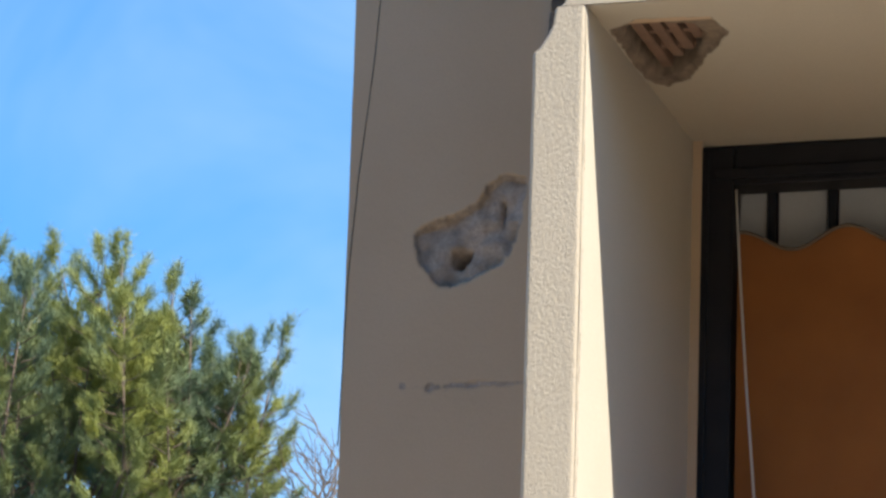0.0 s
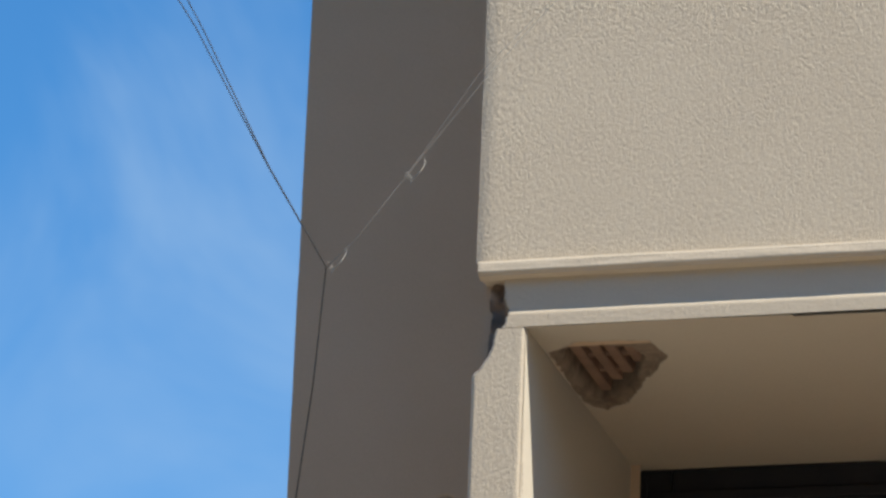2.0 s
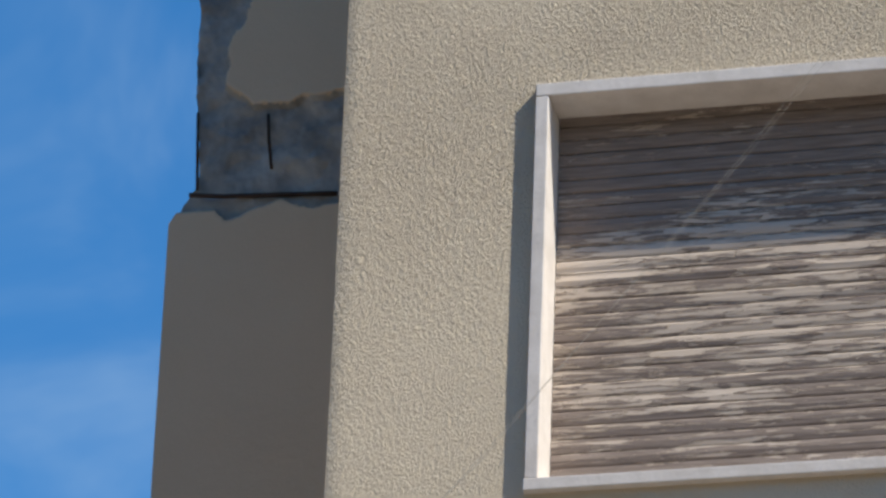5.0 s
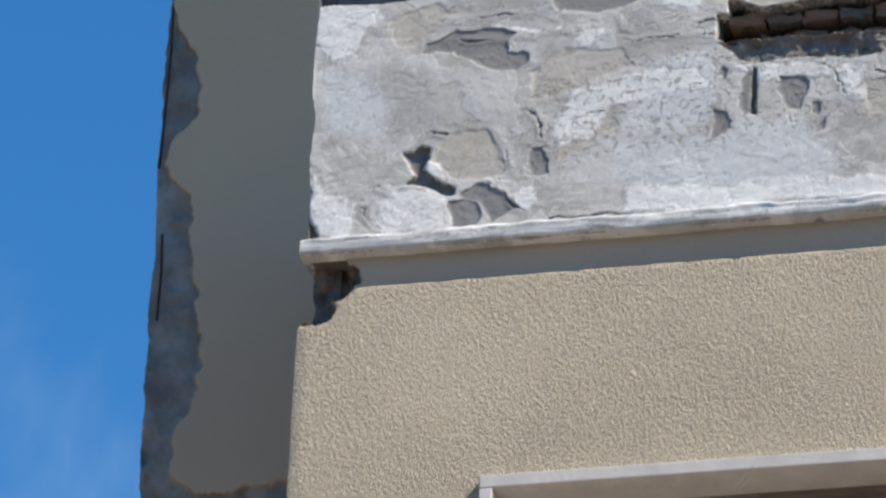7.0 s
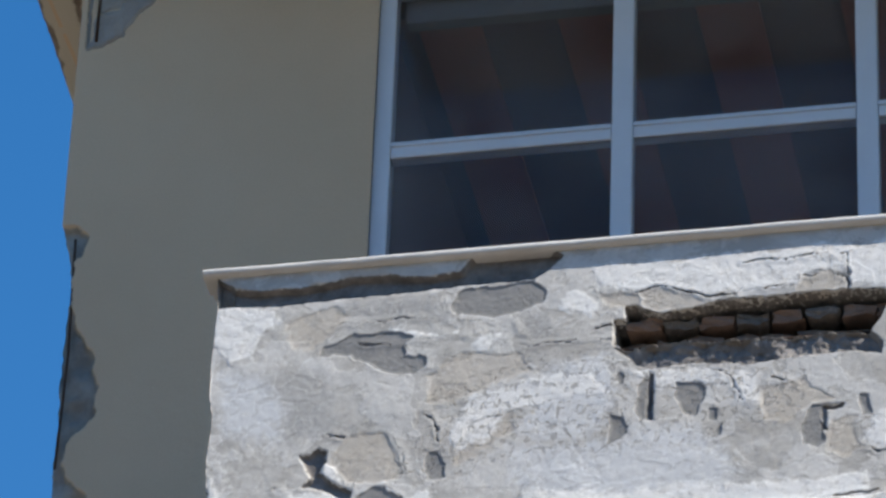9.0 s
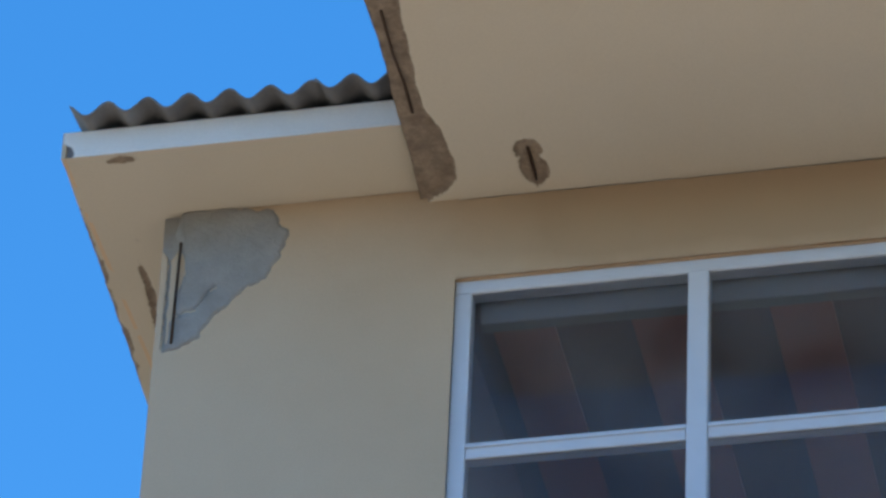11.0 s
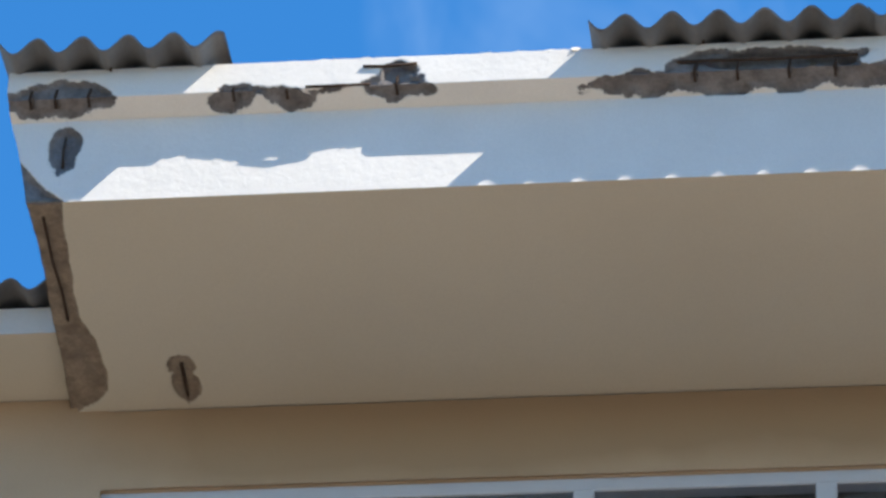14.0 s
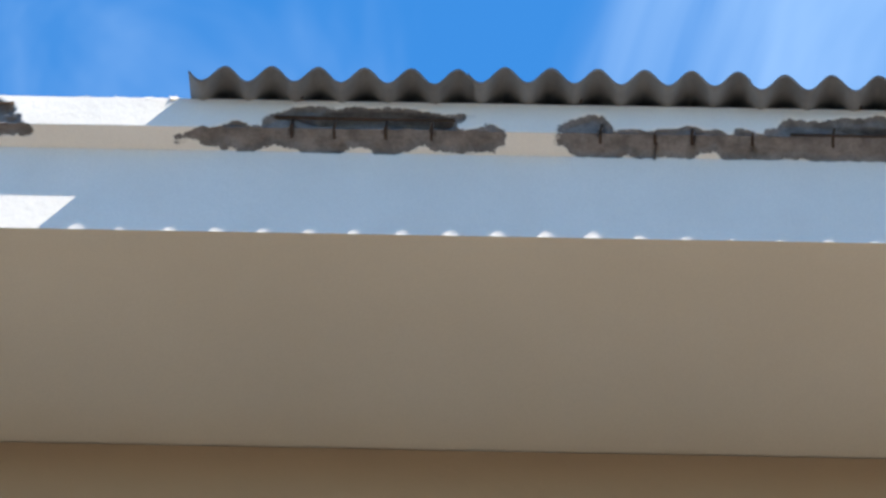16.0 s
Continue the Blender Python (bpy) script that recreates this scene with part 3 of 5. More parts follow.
D_chip = blobs(X, Z, CHIP, 61, 0.022, 19.0)
notch = step(Z, 9.262, 9.30) * (0.036 + 0.020 * wobble(Z, Z * 0 + 1, 14.0, 6))
XX = np.maximum(X, LEFT + notch + 0.004 * wobble(Z, Z * 0, 6.0, 8))
round_off = 0.0055 * np.clip(1 - (X - LEFT) / 0.05, 0, 1) ** 2
Z = Z + step(Z, 9.37, 9.392) * (0.010 * wobble(X, X * 0, 20.0, 63, 3) - 0.002)
SEAM = float(X.max())
Yp = BAY + 0.010 * step(Z, 9.388, 9.40) + round_off + 0.05 * step(D_chip, 0, 0.012) * (1 + 0.5 * wobble(X, Z, 20.0, 62))
skin("stucco", np.stack([XX, Yp, Z], -1), D_chip, M_STUCCO, bay)
part("core", box(LEFT + 0.085, -3.40, BAY + 0.11, BAY + 0.2, 6.44, 9.53), M_CONCRETE, bay)
part("side_wall", box(LEFT + 0.012, -3.50, BAY + 0.07, BACK - 0.002, 0.0, 9.25), M_PLASTER, bay)
part("upper_side_wall", box(LEFT + 0.075, -3.50, BAY + 0.07, BACK - 0.002, 9.25, 9.53), M_CONCRETE, bay)
Xt, Zt = np.meshgrid(np.arange(SEAM, -1.0, 0.010), np.append(np.arange(8.692, 9.37, 0.02), [9.376, 9.384, 9.392, 9.397]))
Zt = Zt + step(Zt, 9.37, 9.392) * (0.010 * wobble(Xt, Xt * 0, 20.0, 63, 3) - 0.002)
skin("stucco_above_shutter", np.stack([Xt, BAY + 0.010 * step(Zt, 9.388, 9.40), Zt], -1), Xt * 0 - 1, M_STUCCO, bay)
Xc, Zc = np.meshgrid(np.arange(LEFT + 0.02, -3.29, 0.007), np.arange(9.36, 9.532, 0.007))
D_c = blobs(Xc, Zc, CHIP, 61, 0.022, 19.0)
rag = LEFT + 0.036 + 0.020 * wobble(Zc, Zc * 0 + 1, 14.0, 6)
skin("band_end", np.stack([np.maximum(Xc, rag), BAY + 0.0105 + 0.055 * step(D_c, 0, 0.014) * (1 + 0.7 * wobble(Xc, Zc, 20.0, 62)), Zc], -1), D_c, M_BAND, bay)
part("smooth_band", box(-3.30, 3.0, BAY + 0.0125, BAY + 0.15, 8.71, 9.53), M_BAND, bay)
part("stucco_far", box(-1.01, 3.0, BAY, BAY + 0.010, 8.70, 9.392), M_STUCCO, bay)
part("stucco_below_shutter", box(SEAM, 3.0, BAY, BAY + 0.15, 6.42, 7.395), M_STUCCO, bay)
part("stucco_beside_shutter", box(-1.34, 3.0, BAY, BAY + 0.15, 7.395, 8.70), M_STUCCO, bay)
# moulding and lintel band over the loggia
X, Z = np.meshgrid(np.arange(-3.602, -1.0, 0.02), np.linspace(0, 1, 9))
prof = np.interp(np.linspace(0, 1, 9), [0, 0.1, 0.75, 0.85, 1.0], [0.0, -0.026, -0.030, -0.026, 0.012])
ledge_y = BAY + prof[:, None] + 0.0025 * wobble(X, Z, 5.0, 70)
skin("moulding", np.stack([X, ledge_y, 6.420 - 0.052 * Z + 0.0015 * wobble(X, Z * 0, 3.0, 71)], -1), X * 0 - 1, M_TRIM, bay)
part("moulding_body", box(-3.60, 3.0, BAY - 0.022, BAY + 0.1, 6.372, 6.414), M_TRIM, bay)
Xb, Zb = np.meshgrid(np.arange(LEFT + 0.012, -1.9, 0.008), np.arange(6.222, 6.384, 0.006))
D_b = np.interp(Zb, [6.215, 6.235, 6.26, 6.34, 6.38], [-3.55, -3.528, -3.522, -3.530, -3.535]) - Xb + 0.012 * wobble(Xb, Zb, 22.0, 72, 4)
Xs = np.maximum(Xb, LEFT + 0.036 + 0.014 * wobble(Zb, Zb * 0, 22.0, 74, 4))
skin("lintel_band", np.stack([Xs, BAY + 0.008 + 0.05 * step(D_b, 0, 0.012) * (1 + 0.5 * wobble(Xb, Zb, 24.0, 73)) - 0.008 * step(-Zb, -6.275, -6.262), Zb], -1), D_b, M_TRIM, bay)
part("lintel_body", box(-3.42, 3.0, BAY + 0.03, BAY + 0.20, 6.226, 6.42), M_PLASTER, bay)
part("lintel_face", box(-1.91, 3.0, BAY + 0.006, BAY + 0.03, 6.222, 6.384), M_TRIM, bay)
# pier beside the loggia
xs, zs = np.arange(LEFT, -3.462, 0.007), np.arange(3.6, 6.226, 0.010)
X, Z = np.meshgrid(xs, zs)
D_p = np.interp(Z, [6.075, 6.10, 6.12, 6.165, 6.21, 6.23], [-3.66, -3.60, -3.586, -3.554, -3.552, -3.54]) - X + 0.010 * wobble(X, Z, 22.0, 81, 4)
notch = step(Z, 6.085, 6.10) * (0.028 + 0.03 * np.clip(Z - 6.10, 0, 0.3)) * (1 + 0.6 * wobble(Z, Z * 0, 18.0, 9))
soft = 0.005 * np.clip(1 - (X - LEFT) / 0.008, 0, 1) ** 2 + 0.010 * np.clip(1 - (-3.464 - X) / 0.010, 0, 1) ** 2
skin("pier", np.stack([np.maximum(X, LEFT + notch + 0.004 * wobble(Z, Z * 0, 6.0, 10)), BAY + soft + 0.045 * step(D_p, 0, 0.012), Z], -1), D_p, M_STUCCO_FINE, bay)
part("pier_core", box(LEFT + 0.06, -3.48, BAY + 0.085, BAY + 0.3, 5.9, 6.374), M_CONCRETE, bay)

# ---- loggia ----
loggia = tagged(new("loggia"), "recessed loggia with cream plastered reveal", "loggia", kind="structure")
Yg, Zg = np.meshgrid(np.arange(BAY + 0.004, 14.36, 0.012), np.arange(3.6, 6.224, 0.02))
D_j = np.minimum(0.004 - np.abs(Yg - BAY - 0.022 - 0.006 * wobble(Zg, Zg * 0, 5.0, 12)), 5.92 - Zg) + 0.003 * wobble(Zg, Yg, 9.0, 13)
skin("reveal", np.stack([-3.464 + 0.002 * wobble(Yg, Zg, 3.0, 14) - 0.006 * step(D_j, 0, 0.003), Yg, Zg], -1), D_j, M_SOFFIT, loggia)
part("reveal_wall", box(-3.495, -3.475, BAY + 0.02, 14.4, 0.0, 6.4), M_PLASTER, loggia)
xs, ys = np.arange(-3.466, -2.70, 0.007), np.arange(BAY + 0.004, 14.37, 0.010)
X, Y = np.meshgrid(xs, ys)
D_c = area(X, Y, [(-3.458, 13.236), (-3.352, 13.154), (-3.15, 13.167), (-3.123, 13.298), (-3.258, 13.558), (-3.334, 13.704), (-3.418, 13.77), (-3.455, 13.709), (-3.464, 13.546)], 91, 0.012, 12.0)
D_c2 = area(X, Y, [(-3.44, 13.27), (-3.35, 13.21), (-3.22, 13.26), (-3.20, 13.36), (-3.28, 13.56), (-3.36, 13.68), (-3.42, 13.71), (-3.44, 13.60)], 92, 0.012, 16.0)
skin("loggia_ceiling", np.stack([X, Y, 6.221 + 0.014 * step(D_c, 0, 0.012) + 0.075 * step(D_c2, 0, 0.015) + 0.0015 * wobble(X, Y, 3.0, 93)], -1), D_c, M_SOFFIT, loggia)
part("ceiling_slab", box(-2.71, 0.6, BAY + 0.03, 14.4, 6.222, 6.40), M_SOFFIT, loggia)
part("slab_core", box(-3.47, -2.71, BAY + 0.06, 14.4, 6.33, 6.42), M_CONCRETE, loggia)
part("loggia_floor", box(-3.60, 3.0, BAY + 0.0, 14.6, 3.42, 3.60), M_PLASTER, loggia)
part("loggia_end", box(0.6, 3.0, BAY, 14.6, 3.6, 6.222), M_PLASTER, loggia)
part("loggia_front", box(-3.46, 0.6, BAY + 0.01, BAY + 0.13, 3.6, 4.5), M_STUCCO, loggia)
part("loggia_back", box(-3.50, 0.6, 14.55, 14.65, 3.6, 6.4), M_ROOM, loggia)
part("base_wall", box(-3.60, 3.0, BAY + 0.01, BAY + 0.15, 0.0, 3.42), M_STUCCO, loggia)
for k in range(4):
    part("brick", box(-3.405 + 0.050 * k, -3.372 + 0.050 * k, 13.255 - 0.012 * (k % 2), 13.66 - 0.075 * k, 6.246 + 0.006 * (k % 2), 6.30, 0.004), M_BRICK, loggia, "broken hollow terracotta block")
part("brick", box(-3.40, -3.21, 13.36, 13.385, 6.256, 6.30, 0.004), M_BRICK, loggia, "broken hollow terracotta block")
part("brick", box(-3.40, -3.25, 13.50, 13.52, 6.256, 6.30, 0.004), M_BRICK, loggia, "broken hollow terracotta block")

door = thing("door_1", "black painted loggia door frame behind a brown curtain", "door frame", kind="structure")
part("door_frame", box(-3.463, -3.349, 14.352, 14.46, 3.6, 6.215, 0.004), M_BLACK, door)
part("door_frame", box(-3.345, 0.6, 14.352, 14.46, 6.092, 6.215, 0.004), M_BLACK, door)
part("door_stile", box(-3.444, -3.424, 14.336, 14.356, 3.6, 6.19, 0.003), M_BLACK, door)
part("door_head", box(-3.40, 0.6, 14.336, 14.356, 6.11, 6.14, 0.003), M_BLACK, door)
for k in range(20):
    x0 = -3.455 + 0.187 * k
    part("panel", box(x0 + 0.036, x0 + 0.186, 14.47, 14.485, 3.6, 6.10, 0.003), M_NET, door)
    part("bar", box(x0 + 0.004, x0 + 0.032, 14.452, 14.475, 3.6, 6.10, 0.003), M_BLACK, door)

curtain = thing("canvas_curtain", "brown canvas curtain with a scalloped upper edge", "curtain")
xs, vs = np.arange(-3.335, 0.3, 0.02), np.linspace(0, 1, 60)
X, V = np.meshgrid(xs, vs)
top = 5.912 + 0.032 * np.cos((X + 3.326) / 0.333 * 2 * math.pi) + 0.004 * wobble(X, X * 0, 3.0, 15)
Zc = top - V * (top - 3.65)
skin("fabric", np.stack([X, 14.36 + 0.012 * np.sin(X * 9 + V) + 0.01 * wobble(X, V * 2, 3.0, 16), Zc], -1), X * 0 - 1, M_CANVAS, curtain)
part("hem", tube([(float(x), 14.352 + 0.012 * math.sin(float(x) * 9), float(5.912 + 0.032 * math.cos((x + 3.326) / 0.333 * 2 * math.pi))) for x in xs[::1]], 0.006, 5), M_BARK, curtain, "", True)
cord = thing("pull_cord", "thin white cord hanging beside the brown curtain", "cord")
part("cord", tube([(-3.334, 14.33, 6.07), (-3.318, 14.33, 5.80), (-3.293, 14.33, 5.45), (-3.262, 14.33, 5.08), (-3.22, 14.33, 4.5)], 0.0045), M_NET, cord, "", True)

# ---- roller shutter ----
shutter = thing("roller_shutter", "closed wooden roller shutter, cream paint peeling off", "shutter")
SX0, SX1, SZ0, SZ1, SP = -3.018, -1.34, 7.372, 8.692, BAY - 0.027
part("jamb", box(SX0, SX0 + 0.040, SP, BAY + 0.17, SZ0 + 0.040, SZ1 - 0.044, 0.003), M_WHITE, shutter, "white stone surround")
part("jamb", box(SX1, SX1 + 0.040, SP, BAY + 0.17, SZ0 + 0.040, SZ1 - 0.044, 0.003), M_WHITE, shutter, "white stone surround")
part("head", box(SX0, SX1 + 0.040, SP, BAY + 0.17, SZ1 - 0.042, SZ1, 0.003), M_WHITE, shutter, "white stone surround")
part("sill", box(SX0 - 0.003, SX1 + 0.043, SP - 0.004, BAY + 0.17, SZ0, SZ0 + 0.038, 0.003), M_WHITE, shutter, "white stone surround")
PITCH = 0.0445
for k in range(28):
    z = SZ0 + 0.045 + PITCH * k
    if z > SZ1 - 0.043:
        break
    bm = bmesh.new()
    rows = []
    for a, d in ((0.0, 0.006), (0.025, 0.001), (0.12, -0.0005), (0.45, -0.0025), (0.80, -0.001), (0.95, 0.001), (0.985, 0.006)):
        rows.append([bm.verts.new((SX0 + 0.042 if e == 0 else SX1 - 0.002, BAY + 0.128 + d + 0.0015 * rng.uniform(-1, 1), z + PITCH * a)) for e in (0, 1)])
    for a, b in zip(rows, rows[1:]):
        bm.faces.new((a[0], a[1], b[1], b[0]))
    r = bmesh.ops.extrude_face_region(bm, geom=bm.faces[:])
    bmesh.ops.translate(bm, vec=(0, 0.012, 0), verts=[v for v in r["geom"] if isinstance(v, bmesh.types.BMVert)])
    bmesh.ops.recalc_face_normals(bm, faces=bm.faces[:])
    part("slat", bm, M_SLAT, shutter)
part("backing", box(SX0 + 0.04, SX1, BAY + 0.155, BAY + 0.168, SZ0 + 0.04, SZ1 - 0.04), M_BLACK, shutter)

# ---- balcony parapet ----
parapet = tagged(new("balcony_parapet"), "balcony parapet with flaking white and grey limewash", "parapet", kind="structure")
PL = -3.612
xs, zs = np.arange(PL, -1.15, 0.004), np.arange(9.556, 10.56, 0.004)
X, Z = np.meshgrid(xs, zs)
# bare mortar where the coats have come off
D_s = np.full(X.shape, -1.0)
D_s = np.maximum(D_s, area(X, Z, [(-3.265, 10.23), (-3.253, 10.271), (-3.174, 10.285), (-3.153, 10.305), (-3.011, 10.301), (-2.952, 10.277), (-2.983, 10.256), (-2.977, 10.205), (-2.919, 10.2), (-2.91, 10.161), (-2.949, 10.14), (-3.003, 10.14), (-3.058, 10.149), (-3.095, 10.173), (-3.171, 10.226), (-3.216, 10.234)], 101, 0.014, 17))
D_s = np.maximum(D_s, area(X, Z, [(-2.842, 10.38), (-2.817, 10.442), (-2.726, 10.447), (-2.582, 10.455), (-2.541, 10.411), (-2.552, 10.363), (-2.605, 10.338), (-2.704, 10.326), (-2.822, 10.344)], 101, 0.014, 17))
D_s = np.maximum(D_s, area(X, Z, [(-3.164, 9.671), (-3.098, 9.688), (-3.056, 9.662), (-3.047, 9.621), (-3.067, 9.584), (-3.131, 9.585)], 101, 0.014, 17))
D_s = np.maximum(D_s, area(X, Z, [(-3.122, 9.694), (-3.074, 9.731), (-3.024, 9.723), (-2.983, 9.687), (-2.941, 9.627), (-3.024, 9.585), (-3.053, 9.662)], 101, 0.014, 17))
D_s = np.maximum(D_s, area(X, Z, [(-2.912, 9.814), (-2.897, 9.84), (-2.868, 9.838), (-2.845, 9.795), (-2.847, 9.748), (-2.887, 9.737), (-2.906, 9.763)], 101, 0.014, 17))
D_s = np.maximum(D_s, area(X, Z, [(-2.332, 9.932), (-2.291, 9.908), (-2.274, 9.856), (-2.307, 9.834), (-2.333, 9.824)], 101, 0.014, 17))
D_s = np.maximum(D_s, area(X, Z, [(-2.311, 10.086), (-2.285, 10.063), (-2.292, 10.032), (-2.317, 10.049)], 101, 0.014, 17))
D_s = np.maximum(D_s, area(X, Z, [(-2.249, 10.018), (-2.211, 10.078), (-2.196, 10.035), (-2.201, 9.911), (-2.238, 9.904), (-2.255, 9.947)], 101, 0.014, 17))
D_s = np.maximum(D_s, area(X, Z, [(-2.125, 10.025), (-2.046, 10.026), (-2.028, 9.979), (-2.062, 9.9), (-2.097, 9.913), (-2.128, 9.977)], 101, 0.014, 17))
D_s = np.maximum(D_s, area(X, Z, [(-2.022, 9.928), (-1.992, 9.925), (-1.992, 9.884), (-2.022, 9.88)], 101, 0.014, 17))
D_s = np.maximum(D_s, area(X, Z, [(-2, 9.844), (-1.974, 9.868), (-1.983, 9.822), (-2.017, 9.815)], 101, 0.014, 17))
D_s = np.maximum(D_s, area(X, Z, [(-1.736, 9.843), (-1.696, 9.911), (-1.67, 9.909), (-1.661, 9.786), (-1.687, 9.756), (-1.73, 9.771)], 101, 0.014, 17))
D_s = np.maximum(D_s, area(X, Z, [(-1.557, 9.94), (-1.522, 9.938), (-1.514, 9.865), (-1.545, 9.858)], 101, 0.014, 17))
# deeper breaks
D_hole = np.full(X.shape, -1.0)
D_hole = np.maximum(D_hole, area(X, Z, [(-3.309, 9.867), (-3.269, 9.87), (-3.252, 9.889), (-3.221, 9.878), (-3.219, 9.839), (-3.242, 9.799), (-3.182, 9.748), (-3.136, 9.723), (-3.14, 9.695), (-3.176, 9.702), (-3.231, 9.735), (-3.298, 9.748), (-3.264, 9.781), (-3.284, 9.813)], 102, 0.007, 30))
D_hole = np.maximum(D_hole, area(X, Z, [(-2.209, 10.077), (-2.193, 10.066), (-2.197, 9.901), (-2.215, 9.902), (-2.213, 9.974)], 102, 0.007, 30))
D_hole = np.maximum(D_hole, area(X, Z, [(-3.626, 9.799), (-3.596, 9.755), (-3.608, 9.674), (-3.563, 9.585), (-3.602, 9.576), (-3.623, 9.696)], 102, 0.007, 30))
D_hole = np.maximum(D_hole, area(X, Z, [(-1.67, 9.909), (-1.609, 9.908), (-1.609, 9.892), (-1.656, 9.887), (-1.659, 9.816), (-1.67, 9.817)], 102, 0.007, 30))
# white lime
D_lime = np.full(X.shape, -1.0)
D_lime = np.maximum(D_lime, area(X, Z, [(-2.393, 10.49), (-2.115, 10.486), (-1.776, 10.492), (-1.443, 10.498), (-1.444, 10.321), (-1.564, 10.331), (-1.581, 10.379), (-1.63, 10.405), (-1.705, 10.401), (-1.775, 10.35), (-1.988, 10.341), (-2.068, 10.359), (-2.158, 10.392), (-2.238, 10.378), (-2.364, 10.406)], 122, 0.026, 9))
D_lime = np.maximum(D_lime, area(X, Z, [(-2.481, 10.395), (-2.445, 10.409), (-2.381, 10.344), (-2.386, 10.285), (-2.433, 10.302), (-2.491, 10.32)], 122, 0.026, 9))
D_lime = np.maximum(D_lime, area(X, Z, [(-2.752, 10.266), (-2.662, 10.263), (-2.668, 10.238), (-2.709, 10.229), (-2.732, 10.201), (-2.747, 10.211)], 122, 0.026, 9))
D_lime = np.maximum(D_lime, area(X, Z, [(-3.229, 9.825), (-3.185, 9.805), (-3.161, 9.758), (-3.191, 9.748), (-3.219, 9.767)], 122, 0.026, 9))
D_lime = np.maximum(D_lime, area(X, Z, [(-2.956, 9.685), (-2.887, 9.731), (-2.865, 9.678), (-2.892, 9.635), (-2.923, 9.626)], 122, 0.026, 9))
D_lime = np.maximum(D_lime, area(X, Z, [(-3.376, 9.697), (-3.288, 9.715), (-3.197, 9.704), (-3.159, 9.656), (-3.138, 9.581), (-3.351, 9.573), (-3.38, 9.616)], 122, 0.026, 9))
D_lime = np.maximum(D_lime, area(X, Z, [(-3.619, 10.435), (-3.42, 10.431), (-3.388, 10.368), (-3.469, 10.332), (-3.481, 10.237), (-3.563, 10.223), (-3.602, 10.279)], 122, 0.026, 9))
D_lime = np.maximum(D_lime, area(X, Z, [(-3.605, 9.838), (-3.555, 9.731), (-3.448, 9.703), (-3.476, 9.566), (-3.557, 9.578), (-3.6, 9.714)], 122, 0.026, 9))
D_lime = np.maximum(D_lime, area(X, Z, [(-2.832, 9.911), (-2.748, 10.039), (-2.57, 10.087), (-2.375, 10.091), (-2.337, 10.005), (-2.514, 9.999), (-2.656, 9.969), (-2.741, 9.852), (-2.82, 9.834)], 122, 0.026, 9))
D_lime = np.maximum(D_lime, area(X, Z, [(-1.932, 10.054), (-1.871, 10.028), (-1.875, 9.946), (-1.905, 9.938), (-1.935, 9.982)], 122, 0.026, 9))
D_lime = np.maximum(D_lime, area(X, Z, [(-1.505, 9.865), (-1.448, 9.87), (-1.449, 9.749), (-1.549, 9.761), (-1.506, 9.81)], 122, 0.026, 9))
D_lime = np.maximum(D_lime, area(X, Z, [(-2.268, 10.093), (-2.091, 10.084), (-1.967, 10.057), (-1.967, 10.016), (-2.126, 10.039), (-2.187, 10.013)], 122, 0.026, 9))
D_lime = np.maximum(D_lime, area(X, Z, [(-2.601, 9.658), (-2.329, 9.657), (-1.998, 9.647), (-1.739, 9.651), (-1.532, 9.655), (-1.533, 9.575), (-1.911, 9.574), (-2.599, 9.581)], 122, 0.026, 9))
D_lime = np.maximum(D_lime, area(X, Z, [(-3.029, 10.316), (-2.883, 10.277), (-2.825, 10.281), (-2.882, 10.265), (-3.01, 10.284)], 122, 0.026, 9))
# bluish wash
D_blue = np.full(X.shape, -1.0)
D_blue = np.maximum(D_blue, area(X, Z, [(-2.652, 9.845), (-2.351, 9.841), (-2, 9.793), (-1.929, 9.686), (-2.085, 9.617), (-2.469, 9.627), (-2.611, 9.699)], 123, 0.03, 7))
D_blue = np.maximum(D_blue, area(X, Z, [(-2.518, 10.124), (-2.34, 10.151), (-2.31, 9.982), (-2.352, 9.862), (-2.546, 9.857), (-2.619, 9.925)], 123, 0.03, 7))
D_blue = np.maximum(D_blue, area(X, Z, [(-3.589, 10.193), (-3.458, 10.161), (-3.361, 10.048), (-3.39, 9.925), (-3.554, 9.938)], 123, 0.03, 7))
D_blue = np.maximum(D_blue, area(X, Z, [(-2.246, 9.874), (-2.088, 9.882), (-1.982, 9.791), (-2.227, 9.791)], 123, 0.03, 7))
# sandy undercoat
D_sand = np.full(X.shape, -1.0)
D_sand = np.maximum(D_sand, area(X, Z, [(-2.372, 10.375), (-2.31, 10.391), (-2.247, 10.364), (-2.241, 10.328), (-2.281, 10.314), (-2.354, 10.337)], 124, 0.024, 10))
D_sand = np.maximum(D_sand, area(X, Z, [(-2.242, 10.374), (-2.185, 10.39), (-2.113, 10.373), (-2.059, 10.337), (-2.023, 10.317), (-2.112, 10.295), (-2.183, 10.301), (-2.228, 10.32)], 124, 0.024, 10))
D_sand = np.maximum(D_sand, area(X, Z, [(-1.726, 10.392), (-1.669, 10.398), (-1.599, 10.37), (-1.581, 10.316), (-1.669, 10.319), (-1.74, 10.33)], 124, 0.024, 10))
D_sand = np.maximum(D_sand, area(X, Z, [(-3.214, 9.838), (-3.155, 9.927), (-3.029, 9.927), (-2.978, 9.789), (-2.985, 9.744), (-3.075, 9.747), (-3.147, 9.757)], 124, 0.024, 10))
